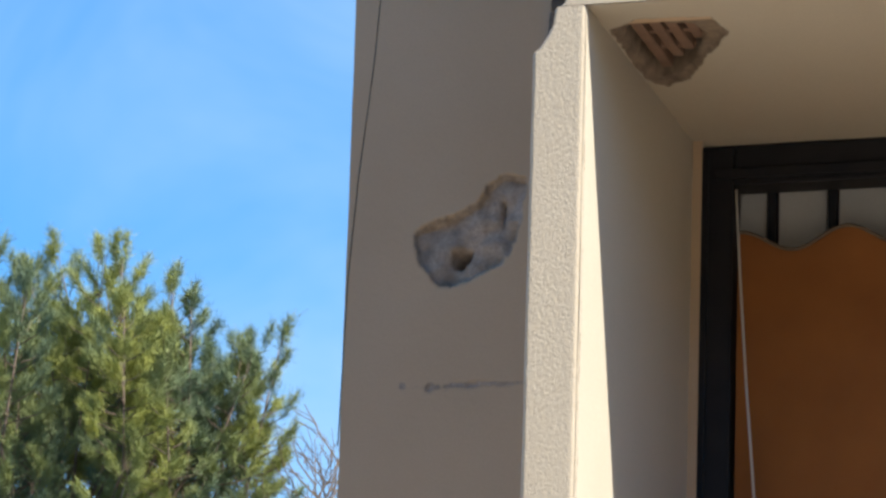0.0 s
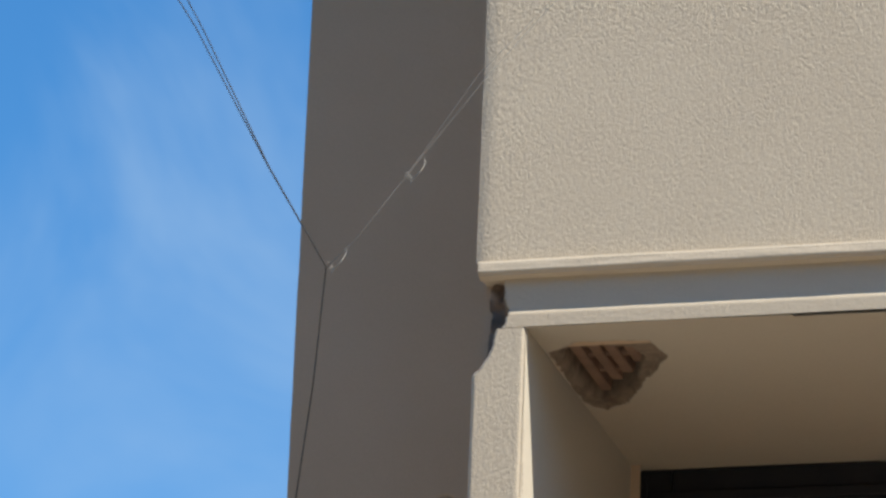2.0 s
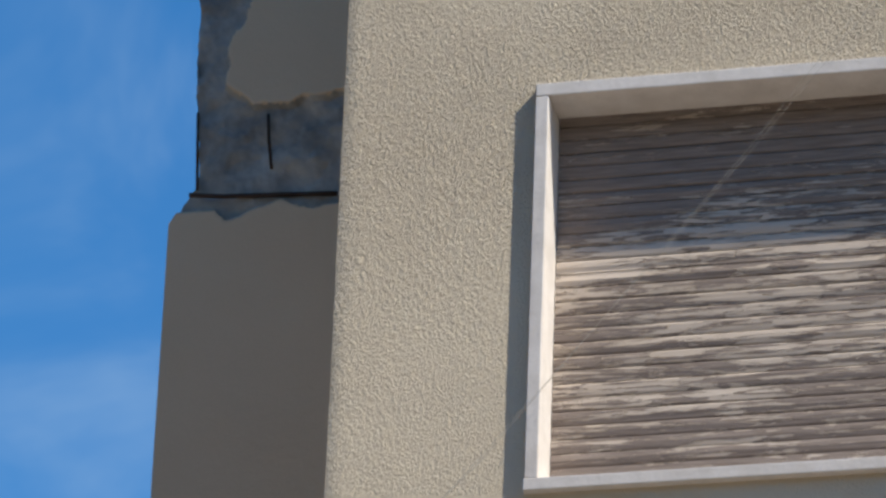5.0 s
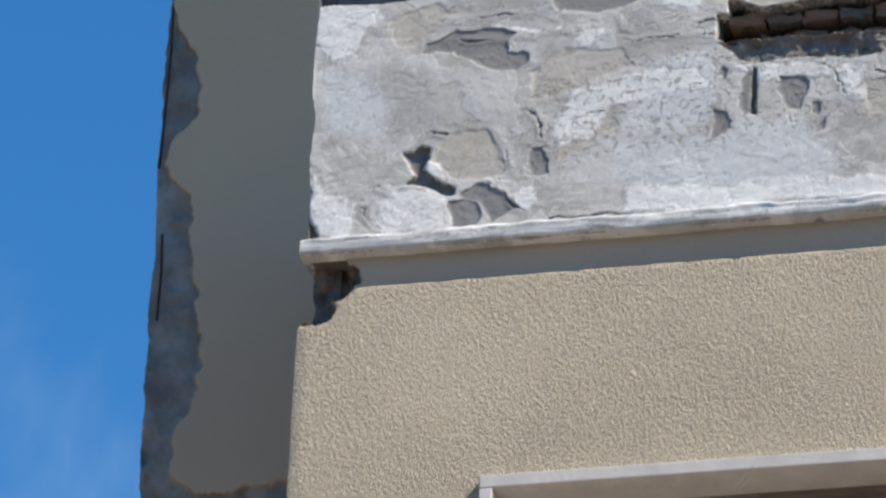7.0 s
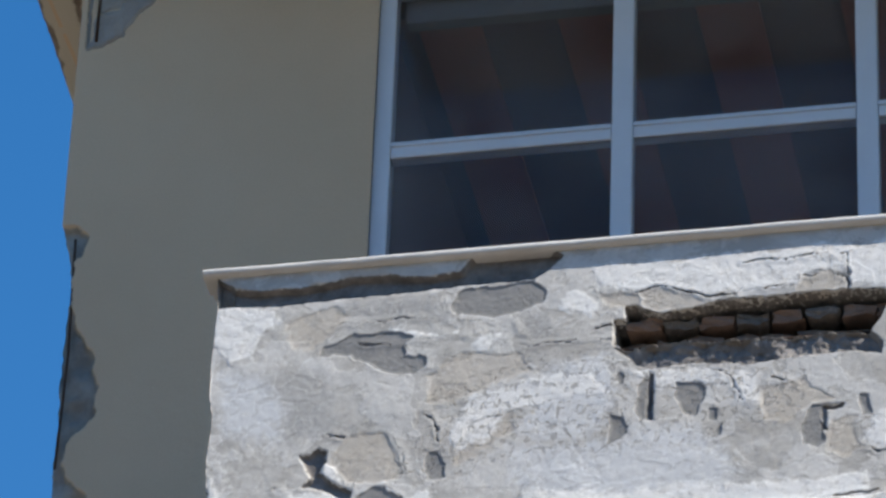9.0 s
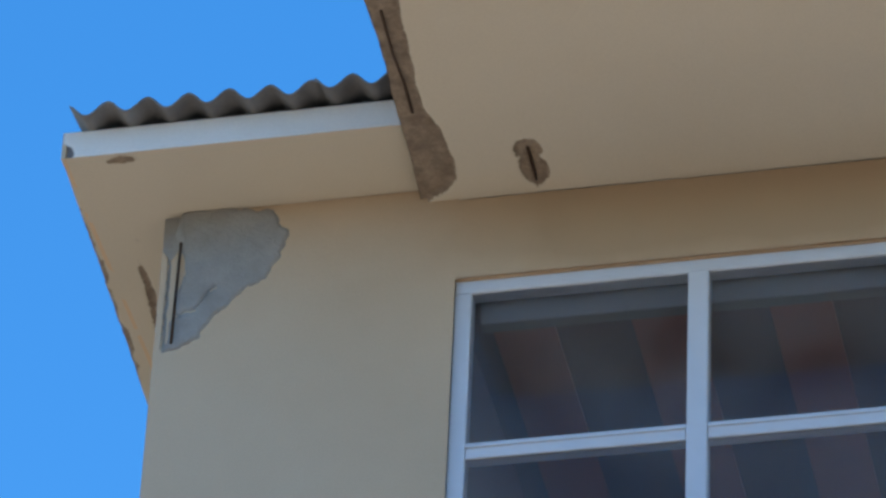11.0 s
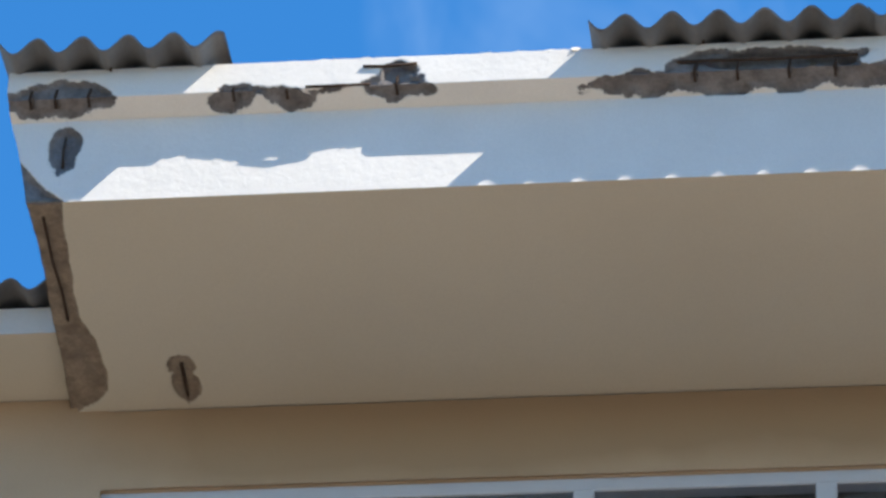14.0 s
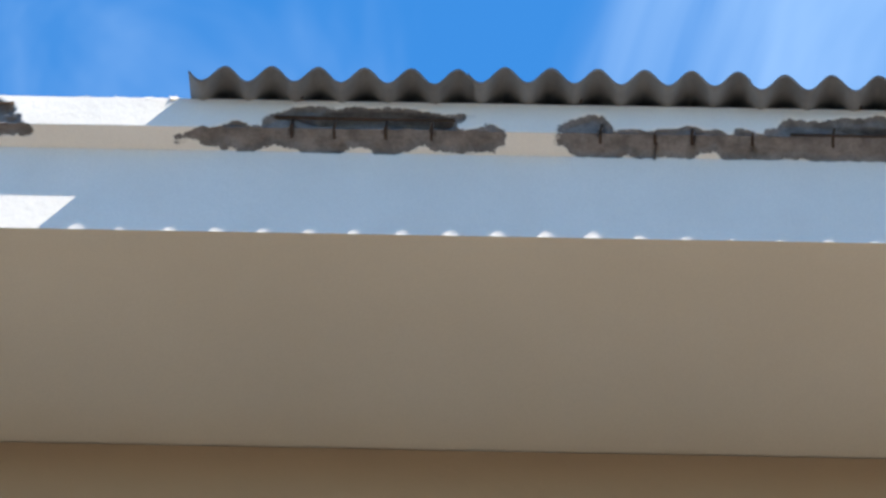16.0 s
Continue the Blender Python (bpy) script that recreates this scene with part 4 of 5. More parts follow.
D_sand = np.maximum(D_sand, area(X, Z, [(-2.922, 10.137), (-2.807, 10.191), (-2.609, 10.174), (-2.571, 10.108), (-2.695, 10.076), (-2.837, 10.026), (-2.909, 10.031)], 124, 0.024, 10))
D_sand = np.maximum(D_sand, area(X, Z, [(-1.862, 9.986), (-1.739, 10.017), (-1.635, 9.926), (-1.739, 9.894), (-1.774, 9.856), (-1.844, 9.872)], 124, 0.024, 10))
D_sand = np.maximum(D_sand, area(X, Z, [(-1.644, 9.845), (-1.566, 9.87), (-1.549, 9.757), (-1.584, 9.709), (-1.644, 9.744)], 124, 0.024, 10))
D_sand = np.maximum(D_sand, area(X, Z, [(-3.379, 10.371), (-3.216, 10.407), (-3.177, 10.36), (-3.212, 10.321), (-3.281, 10.252), (-3.355, 10.269)], 124, 0.024, 10))
D_sand = np.maximum(D_sand, area(X, Z, [(-2.779, 9.938), (-2.638, 9.968), (-2.618, 9.904), (-2.739, 9.811), (-2.809, 9.776)], 124, 0.024, 10))
# grey weathering
D_grey = np.full(X.shape, -1.0)
D_grey = np.maximum(D_grey, area(X, Z, [(-3.533, 10.189), (-3.24, 10.164), (-3.175, 9.97), (-3.334, 9.9), (-3.485, 9.995)], 128, 0.03, 7))
D_grey = np.maximum(D_grey, area(X, Z, [(-3.181, 10.425), (-2.998, 10.43), (-2.852, 10.407), (-2.85, 10.353), (-3.085, 10.331), (-3.178, 10.367)], 128, 0.03, 7))
D_grey = np.maximum(D_grey, area(X, Z, [(-2.631, 10.313), (-2.525, 10.357), (-2.504, 10.249), (-2.629, 10.249)], 128, 0.03, 7))
D_grey = np.maximum(D_grey, area(X, Z, [(-1.947, 9.707), (-1.86, 9.721), (-1.877, 9.601), (-1.963, 9.608)], 128, 0.03, 7))
# open slot with its broken lower lip, and the break below the coping
D_slot = area(X, Z, [(-2.32, 10.181), (-2.322, 10.275), (-2.286, 10.281), (-2.287, 10.325), (-2.255, 10.329), (-2.183, 10.289), (-2.138, 10.293), (-2.094, 10.294), (-1.988, 10.318), (-1.917, 10.324), (-1.846, 10.322), (-1.74, 10.326), (-1.599, 10.326), (-1.476, 10.315), (-1.455, 10.273), (-1.494, 10.204), (-1.521, 10.164), (-1.687, 10.174), (-1.916, 10.173), (-2.163, 10.178), (-2.287, 10.167)], 103, 0.006, 26.0)
D_lip = area(X, Z, [(-2.32, 10.174), (-2.163, 10.182), (-1.916, 10.177), (-1.687, 10.179), (-1.521, 10.168), (-1.477, 10.119), (-1.486, 10.078), (-1.565, 10.093), (-1.652, 10.093), (-1.739, 10.09), (-1.915, 10.073), (-2.038, 10.094), (-2.197, 10.085), (-2.251, 10.102), (-2.296, 10.147)], 106, 0.008, 22.0)
D_sill = area(X, Z, [(-3.601, 10.442), (-3.494, 10.433), (-3.328, 10.433), (-3.218, 10.437), (-3.108, 10.444), (-2.999, 10.443), (-2.817, 10.453), (-2.582, 10.455), (-2.542, 10.476), (-2.483, 10.537), (-2.503, 10.558), (-2.585, 10.572), (-2.713, 10.577), (-2.776, 10.565), (-2.819, 10.511), (-2.928, 10.499), (-3.039, 10.518), (-3.186, 10.52), (-3.331, 10.496), (-3.461, 10.497), (-3.545, 10.511), (-3.609, 10.56)], 105, 0.006, 20.0)
near = np.full(X.shape, 9.0)
Xw, Zw = X + 0.017 * wobble(X, Z, 26.0, 125, 5), Z + 0.017 * wobble(Z, X, 26.0, 126, 5)


def crack(*line):
    """Draws a hairline along which the coats have lifted."""
    for (ax, az), (bx, bz) in zip(line, line[1:]):
        t = np.clip(((Xw - ax) * (bx - ax) + (Zw - az) * (bz - az)) / ((bx - ax) ** 2 + (bz - az) ** 2), 0, 1)
        near[:] = np.minimum(near, np.hypot(Xw - ax - t * (bx - ax), Zw - az - t * (bz - az)))


crack((-3.198, 10.343), (-3.14, 10.346), (-3.085, 10.337), (-2.995, 10.347), (-2.922, 10.34), (-2.849, 10.351))
crack((-3.151, 10.266), (-3.009, 10.263), (-2.882, 10.269), (-2.752, 10.266))
crack((-2.661, 10.231), (-2.601, 10.207), (-2.52, 10.212), (-2.449, 10.219), (-2.396, 10.248), (-2.325, 10.259))
crack((-2.449, 10.219), (-2.324, 10.202))
crack((-2.372, 10.382), (-2.301, 10.388), (-2.241, 10.37), (-2.167, 10.389), (-2.104, 10.366), (-2.032, 10.343), (-1.935, 10.339))
crack((-1.846, 10.35), (-1.74, 10.351))
crack((-1.731, 10.38), (-1.669, 10.4), (-1.599, 10.376), (-1.581, 10.316))
crack((-1.918, 10.456), (-1.74, 10.461), (-1.581, 10.46))
crack((-1.581, 10.46), (-1.588, 10.38))
crack((-3.02, 9.912), (-2.988, 9.872), (-2.973, 9.784))
crack((-2.907, 9.986), (-2.872, 9.935), (-2.87, 9.883))
crack((-3.038, 9.728), (-2.983, 9.691), (-2.927, 9.622))
crack((-3.448, 9.69), (-3.418, 9.676), (-3.415, 9.629))
crack((-3.38, 9.755), (-3.341, 9.715))
crack((-3.172, 9.912), (-3.219, 9.942))
crack((-2.029, 10.062), (-1.959, 10.052), (-1.932, 9.992), (-1.923, 9.95), (-1.879, 9.934))
crack((-1.827, 10.016), (-1.739, 9.976))
crack((-2.631, 10.292), (-2.602, 10.241))
crack((-1.558, 9.753), (-1.515, 9.734), (-1.449, 9.741))
crack((-2.837, 9.585), (-2.608, 9.581), (-2.258, 9.575))
crack((-2.119, 9.576), (-1.739, 9.571), (-1.498, 9.588))
crack((-3.639, 10.261), (-3.622, 10.196), (-3.62, 10.111))
width = 0.0019 + 0.0042 * wobble(X, Z, 12.0, 127)
D_crack = width - near
# below a crack the coat has lifted, and its edge stands proud
flake = wobble(X, Z * 1.4, 3.2, 107, 6)
flake2 = wobble(X + 5, Z * 1.4, 6.5, 109, 6)
layers = 0.0008 * step(flake, 0.12, 0.14) + 0.0006 * step(flake2, 0.18, 0.20)
Yp = BAY + 0.003 * wobble(X, Z, 4.0, 113) + layers + 0.0006 * wobble(X, Z, 40.0, 115, 2) - 0.0015 * step(-near, -0.025, -0.004) + 0.006 * step(D_crack, -0.001, 0.003)
Yp = Yp + 0.0035 * step(D_s, 0, 0.005) * (1 + 0.3 * wobble(X, Z, 20.0, 119)) + 0.016 * step(D_hole, -0.004, 0.010) + 0.030 * step(D_sill, 0, 0.01) + 0.24 * step(D_slot, 0, 0.008) + 0.022 * step(D_lip, 0, 0.014) * (1 + 0.9 * wobble(X, Z, 25.0, 120))
COATS = {"lime": D_lime, "blue": D_blue, "sand": D_sand, "mortar": D_s, "grey": D_grey}
Yp = Yp - 0.0012 * step(D_lime, -0.003, 0.006) + 0.0015 * step(D_sand, 0, 0.006)
D_pit = np.maximum(area(X, Z, [(-3.0, 9.72), (-2.9, 10.05), (-2.45, 10.16), (-2.0, 10.1), (-1.7, 10.05), (-1.75, 9.85), (-2.3, 9.78), (-2.7, 9.80)], 129, 0.05, 6.0), -0.03)
end_wear = 0.012 + 0.014 * wobble(Z, Z * 0, 7.0, 121)
Xp = np.maximum(X, PL + np.maximum(end_wear, 0) * (1 - step(Z, 9.9, 10.3) * 0.5))
coat = skin("coat", np.stack([Xp, Yp, Z], -1), np.maximum.reduce([D_slot, D_sill, D_hole, D_lip, D_crack * 2]), M_PARAPET, parapet, coats=[(k, v / (0.012 if k == "mortar" else 0.03)) for k, v in COATS.items()] + [("pit", D_pit / 0.03)])
part("core", box(PL + 0.03, 3.0, BAY + 0.27, BAY + 0.32, 9.53, 10.548), M_CONCRETE, parapet)
part("far_face", box(-1.155, 3.0, BAY, BAY + 0.10, 9.556, 10.56), M_PARAPET, parapet)
part("end_face", box(PL + 0.022, PL + 0.06, BAY + 0.02, BACK - 0.002, 9.53, 10.548), M_CONCRETE, parapet)
part("balcony_floor", box(PL + 0.03, 3.0, BAY + 0.02, BACK + 0.1, 9.50, 9.62), M_CONCRETE, parapet)
# bottom moulding
X, V = np.meshgrid(np.arange(-3.612, -1.0, 0.010), np.linspace(0, 1, 10))
prof = np.interp(np.linspace(0, 1, 10), [0, 0.12, 0.2, 0.85, 0.92, 1.0], [0.004, -0.028, -0.034, -0.034, -0.030, 0.02])
wob = wobble(X, V, 9.0, 131)
skin("moulding", np.stack([X, BAY + prof[:, None] + 0.004 * wob, 9.570 - 0.068 * V + (0.003 + 0.006 * (1 - V)) * wobble(X, V * 0, 9.0, 132)], -1), 0.03 * wobble(X, V, 14.0, 133) - 0.020, M_PARAPET, parapet, coats=[("pit", X * 0 - 1), ("lime", -0.5 + 3.2 * wobble(X, V * 0.3, 8.0, 134, 5)), ("mortar", 2.5 * wobble(X, V * 0.3, 10.0, 138, 5) - 1.3), ("grey", wobble(X, V, 3.0, 135) - 0.2), ("sand", wobble(X, V, 4.0, 136) - 0.4), ("blue", wobble(X, V, 3.0, 137))])
part("moulding_body", box(-3.608, 3.0, BAY - 0.025, BAY + 0.1, 9.508, 9.562), M_PARAPET, parapet)
# coping
X, V = np.meshgrid(np.arange(-3.652, -1.0, 0.012), np.linspace(0, 1, 12))
prof = np.interp(np.linspace(0, 1, 12), [0, 0.15, 0.2, 0.4, 0.5, 1.0], [0.25, 0.0, -0.006, -0.006, 0.0, 0.10])
zz = np.interp(np.linspace(0, 1, 12), [0, 0.15, 0.2, 0.4, 0.5, 1.0], [10.581, 10.581, 10.577, 10.562, 10.557, 10.549])
skin("coping", np.stack([X, BAY - 0.019 + prof[:, None] + 0.002 * wobble(X, V, 8.0, 141), zz[:, None] + X * 0 + 0.0015 * wobble(X, V * 0, 5.0, 142)], -1), X * 0 - 1, M_STONE, parapet)
part("coping_body", box(-3.648, 3.0, BAY - 0.016, BAY + 0.26, 10.562, 10.577, 0.002), M_STONE, parapet)
for k in range(8):
    for z0, z1, y0 in ((10.200, 10.228, 0.070), (10.252, 10.288, 0.035)):
        x0 = -2.315 + 0.112 * k + 0.03 * (z0 > 10.25)
        bm = box(x0 + 0.008 * rng.random(), x0 + 0.100 + 0.01 * rng.random(), BAY + y0 + 0.02 * rng.random(), BAY + 0.236, z0 + 0.006 * rng.random(), z1 + 0.006 * rng.random())
        bmesh.ops.subdivide_edges(bm, edges=bm.edges[:], cuts=2, use_grid_fill=True)
        for v in bm.verts:
            v.co += Vector((rng.uniform(-1, 1), rng.uniform(-1, 1), rng.uniform(-1, 1))) * 0.008
        part("brick", bm, M_BRICK if rng.random() < 0.85 else M_CONCRETE, parapet, "broken brick in the open slot")
part("rebar", tube([(-2.30, BAY + 0.045, 10.19), (-1.9, BAY + 0.04, 10.185), (-1.4, BAY + 0.05, 10.19)], 0.005), M_RUST, parapet, "rusty reinforcement rod laid bare", True)

spout = thing("drain_spout", "short dark metal drain spout in the parapet", "spout")
part("pipe", tube([(-1.452, BAY + 0.06, 9.545), (-1.450, BAY - 0.05, 9.537), (-1.448, BAY - 0.125, 9.532)], 0.013, 10), M_DARKWIRE, spout, "", True)

# ---- upper window ----
window = thing("window_1", "wide pale aluminium window with dark panes", "window", kind="structure")
WX0, WT, WB = -3.438, 12.722, 10.9
CELL = 0.868
part("window_frame", box(WX0, WX0 + 0.062, BACK + 0.025, BACK + 0.09, WB, WT - 0.058, 0.004), M_ALU, window)
part("window_frame", box(WX0, 2.0, BACK + 0.025, BACK + 0.09, WT - 0.056, WT, 0.004), M_ALU, window)
for k in range(1, 6):
    x = WX0 + 0.860 + CELL * (k - 1)
    part("mullion", box(x, x + 0.075, BACK + 0.020, BACK + 0.09, WB, WT - 0.058, 0.004), M_ALU, window)
for k in range(6):
    x0 = WX0 + 0.064 if k == 0 else WX0 + 0.860 + CELL * (k - 1) + 0.077
    x1 = WX0 + 0.858 + CELL * k
    transom = part("transom", box(x0, x1, BACK + 0.028, BACK + 0.085, 11.930, 11.998, 0.004), M_ALU, window)
    part("transom_bead", box(x0, x1, BACK + 0.020, BACK + 0.028, 11.974, 11.986), M_ALU, transom)
    for z0, z1 in ((WB, 11.928), (12.0, WT - 0.058)):
        g = part("pane", box(x0, x1, BACK + 0.036, BACK + 0.042, z0, z1), M_GLASS, window)
        g.visible_shadow = False
room = tagged(new("room"), "dim room behind the upper window", "room", kind="structure")
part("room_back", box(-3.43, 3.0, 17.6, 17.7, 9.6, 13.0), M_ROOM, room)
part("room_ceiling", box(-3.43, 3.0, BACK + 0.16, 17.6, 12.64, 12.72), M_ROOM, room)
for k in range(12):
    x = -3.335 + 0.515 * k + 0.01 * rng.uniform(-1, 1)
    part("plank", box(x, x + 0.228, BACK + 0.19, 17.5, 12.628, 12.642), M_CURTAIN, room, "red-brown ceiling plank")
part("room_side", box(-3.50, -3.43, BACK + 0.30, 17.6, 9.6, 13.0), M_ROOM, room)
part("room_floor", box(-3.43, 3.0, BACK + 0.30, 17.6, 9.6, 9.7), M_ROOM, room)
blind = thing("blind_box", "pale blind box behind the window head", "blind")
part("roll", box(WX0 + 0.08, 1.9, BACK + 0.10, BACK + 0.158, 12.575, 12.70, 0.006), M_ROLL, blind)

# ---- eave over the balcony ----
eave = tagged(new("roof_eave"), "projecting concrete eave, white fascia spalled to rusty bars", "eave", kind="structure")
LIP, CFACE, SOFFIT = 13.04, 13.125, 13.087
PROFILE = [(LIP, 13.630), (LIP, 13.497), (CFACE, 13.465), (CFACE, SOFFIT), (BACK + 0.02, SOFFIT)]
lengths = [0.0]
for a, b in zip(PROFILE, PROFILE[1:]):
    lengths.append(lengths[-1] + math.dist(a, b))
S_A, S_B, S_C = lengths[1], lengths[2], lengths[3]
ss = np.unique(np.concatenate([np.arange(0, S_C + 0.02, 0.0065), np.arange(S_C + 0.02, lengths[-1] + 0.012, 0.012), np.array(lengths)]))
xs = np.arange(-3.635, 1.25, 0.0085)
X, S = np.meshgrid(xs, ss)
Yb_, Zb_ = np.interp(S, lengths, [p[0] for p in PROFILE]), np.interp(S, lengths, [p[1] for p in PROFILE])
SPALL = [(-3.50, 0.135, 0.17, 0.080, 0), (-3.37, 0.14, 0.13, 0.070, 0),
         (-2.82, 0.155, 0.075, 0.042, 0), (-2.63, 0.152, 0.095, 0.048, 0), (-2.72, 0.132, 0.12, 0.014, 0), (-2.47, 0.125, 0.16, 0.012, 0), (-2.25, 0.13, 0.10, 0.075, 0), (-2.25, 0.06, 0.07, 0.04, 0), (-2.20, 0.16, 0.08, 0.05, 0),
         (-1.40, 0.165, 0.17, 0.055, -4), (-1.12, 0.13, 0.20, 0.10, 0), (-0.85, 0.13, 0.30, 0.095, 0), (-0.62, 0.16, 0.17, 0.06, 0),
         (-0.16, 0.13, 0.11, 0.085, 0), (0.05, 0.18, 0.24, 0.05, 0), (0.20, 0.15, 0.16, 0.06, 0), (0.45, 0.17, 0.22, 0.06, 0), (0.75, 0.14, 0.30, 0.10, 0), (1.05, 0.14, 0.25, 0.09, 0)]
D_f = np.minimum(blobs(X, S, SPALL, 161, 0.026, 15.0), S_B + 0.003 + 0.006 * wobble(X, X * 0, 12.0, 162) - S)
D_f = np.maximum(D_f, blobs(X, S, [(-3.43, S_B + 0.135, 0.055, 0.105, 8)], 164, 0.018, 16.0))
DEEP = [(-0.88, 0.075, 0.30, 0.042, 0), (0.78, 0.13, 0.10, 0.012, 0), (0.95, 0.08, 0.30, 0.02, 0), (0.62, 0.128, 0.06, 0.008, 0), (-0.76, 0.125, 0.08, 0.012, 0)]
D_d = blobs(X, S, DEEP, 163, 0.008, 20.0)
SLITS = [(-3.54, 0.14, 0.008, 0.05, 6), (-3.46, 0.17, 0.007, 0.03, 0), (-3.34, 0.16, 0.006, 0.03, 0), (-3.425, S_B + 0.14, 0.005, 0.08, 0), (-2.80, 0.165, 0.006, 0.03, 0), (-2.61, 0.165, 0.006, 0.03, 0), (-2.24, 0.12, 0.010, 0.03, 0),
         (-1.19, 0.14, 0.010, 0.05, 8), (-0.86, 0.14, 0.009, 0.04, 5), (-0.70, 0.14, 0.008, 0.05, -12), (-0.11, 0.13, 0.012, 0.04, 20), (0.08, 0.20, 0.010, 0.03, 0), (0.21, 0.165, 0.012, 0.05, 0), (0.42, 0.20, 0.010, 0.02, 0), (0.70, 0.13, 0.007, 0.035, 0),
         (-3.132, S_C + 1.03, 0.006, 0.11, 0)]
D_l = blobs(X, S, SLITS, 165, 0.002, 40.0)
# broken lower corner of the fascia and the spalled left edge of the soffit
t_c = (S - S_B) / (S_C - S_B)
corner = np.where((t_c > 0.44) & (t_c < 1.0), np.interp(t_c, [0.44, 0.479, 0.857, 0.992], [-3.66, -3.58, -3.461, -3.392]) - X, -1.0)
along = S - S_C
strip = np.where(along >= 0, np.interp(along, [0, 0.15, 0.49, 0.62, 0.76, 0.96, 1.06, 1.12, 1.17], [-3.40, -3.426, -3.452, -3.45, -3.418, -3.410, -3.425, -3.47, -3.55]) - X, -1.0)
D_e = np.maximum(corner, strip) + 0.012 * wobble(X, S, 10.0, 167)
D_p = blobs(X, S, [(-3.125, S_C + 0.93, 0.055, 0.06, 0), (-3.125, S_C + 1.04, 0.05, 0.10, 0)], 169, 0.010, 14.0)
Dall = np.maximum.reduce([D_f, D_e, D_p])
dep = 0.020 * step(Dall, 0, 0.012) * (1 + 0.5 * wobble(X, S, 18.0, 171)) + 0.042 * step(D_d, 0, 0.012) + 0.03 * step(D_l, 0, 0.005)
dep += 0.0015 * wobble(X, S, 4.0, 173)
ny = np.interp(S, [0, S_A - 0.012, S_A + 0.012, S_B - 0.01, S_B + 0.01, S_C - 0.01, S_C + 0.01, 9], [1, 1, 0, 0, 1, 1, 0, 0])
nz = np.interp(S, [0, S_A - 0.012, S_A + 0.012, S_B - 0.01, S_B + 0.01, S_C - 0.01, S_C + 0.01, 9], [0, 0, 1, 1, 0, 0, 1, 1])
left = np.interp(S, [0, S_B, S_B + 0.03, S_B + 0.18, S_C, S_C + 0.3, S_C + 1.17], [-3.635, -3.625, -3.618, -3.576, -3.535, -3.54, -3.578]) + 0.006 * wobble(S, S * 0, 6.0, 175)
rim = 0.010 * np.clip(wobble(X, X * 0, 16.0, 177), 0, 1) * (1 - step(S, 0, 0.02)) * ((X > -2.84) & (X < -1.55))
pos = np.stack([np.maximum(X, left), Yb_ + dep * ny, Zb_ + dep * nz + rim], -1)
row = int(np.searchsorted(ss, S_C))
skin("fascia", pos[:row + 1], np.maximum.reduce([Dall, D_l, D_d])[:row + 1], M_FASCIA, eave)
tagged(skin("soffit", pos[row:], np.maximum.reduce([Dall, D_l, D_d])[row:], M_SOFFIT, eave), "beige plastered soffit")
part("slab", box(-3.49, 3.0, CFACE + 0.08, 22.0, SOFFIT + 0.08, 13.59), M_CONCRETE, eave)
part("edge_beam", box(-3.60, 3.0, LIP + 0.065, CFACE + 0.08, 13.56, 13.624), M_CONCRETE, eave)
part("edge_beam_end", box(-3.615, -3.49, LIP + 0.05, 16.0, 13.50, 13.624), M_FASCIA, eave)
part("far_fascia", box(1.245, 3.0, LIP, CFACE + 0.1, 13.48, 13.628), M_FASCIA, eave)
part("far_face", box(1.245, 3.0, CFACE, CFACE + 0.1, SOFFIT + 0.002, 13.48), M_FASCIA, eave)
part("far_soffit", box(1.245, 3.0, CFACE + 0.1, BACK, SOFFIT + 0.002, SOFFIT + 0.1), M_SOFFIT, eave)
for pts, r in (([(-1.26, LIP + 0.012, 13.561), (-0.9, LIP + 0.006, 13.551), (-0.62, LIP + 0.012, 13.561)], 0.007), ([(-2.56, LIP - 0.002, 13.504), (-2.45, LIP - 0.006, 13.500), (-2.33, LIP, 13.506)], 0.006),
               ([(-2.36, LIP - 0.004, 13.588), (-2.26, LIP - 0.006, 13.582), (-2.17, LIP - 0.004, 13.592)], 0.006), ([(0.55, LIP + 0.01, 13.516), (0.9, LIP + 0.006, 13.511), (1.2, LIP + 0.01, 13.516)], 0.006),
               ([(-3.492, 13.22, SOFFIT + 0.014), (-3.500, 13.45, SOFFIT + 0.010), (-3.496, 13.62, SOFFIT + 0.014), (-3.504, 13.80, SOFFIT + 0.018)], 0.005)):
    part("rebar", tube(pts, r), M_RUST, eave, "rusty reinforcement rod laid bare", True)
for x in (-3.55, -3.46, -3.34, -2.82, -2.63, -2.24, -1.19, -1.04, -0.86, -0.70, -0.11, 0.08, 0.21, 0.42, 0.70):
    part("stirrup", tube([(x + 0.004, LIP + 0.010, 13.548), (x - 0.002, LIP + 0.012, 13.512), (x, LIP + 0.045, 13.492)], 0.0055), M_RUST, eave, "rusty stirrup laid bare", True)
part("stirrup", tube([(-3.425, CFACE + 0.014, 13.40), (-3.428, CFACE + 0.012, 13.33), (-3.424, CFACE + 0.014, 13.26)], 0.005), M_RUST, eave, "rusty stirrup laid bare", True)
part("stirrup", tube([(-3.13, CFACE + 0.93, SOFFIT + 0.012), (-3.134, CFACE + 1.12, SOFFIT + 0.012)], 0.005), M_RUST, eave, "rusty stirrup laid bare", True)
bm = bmesh.new()
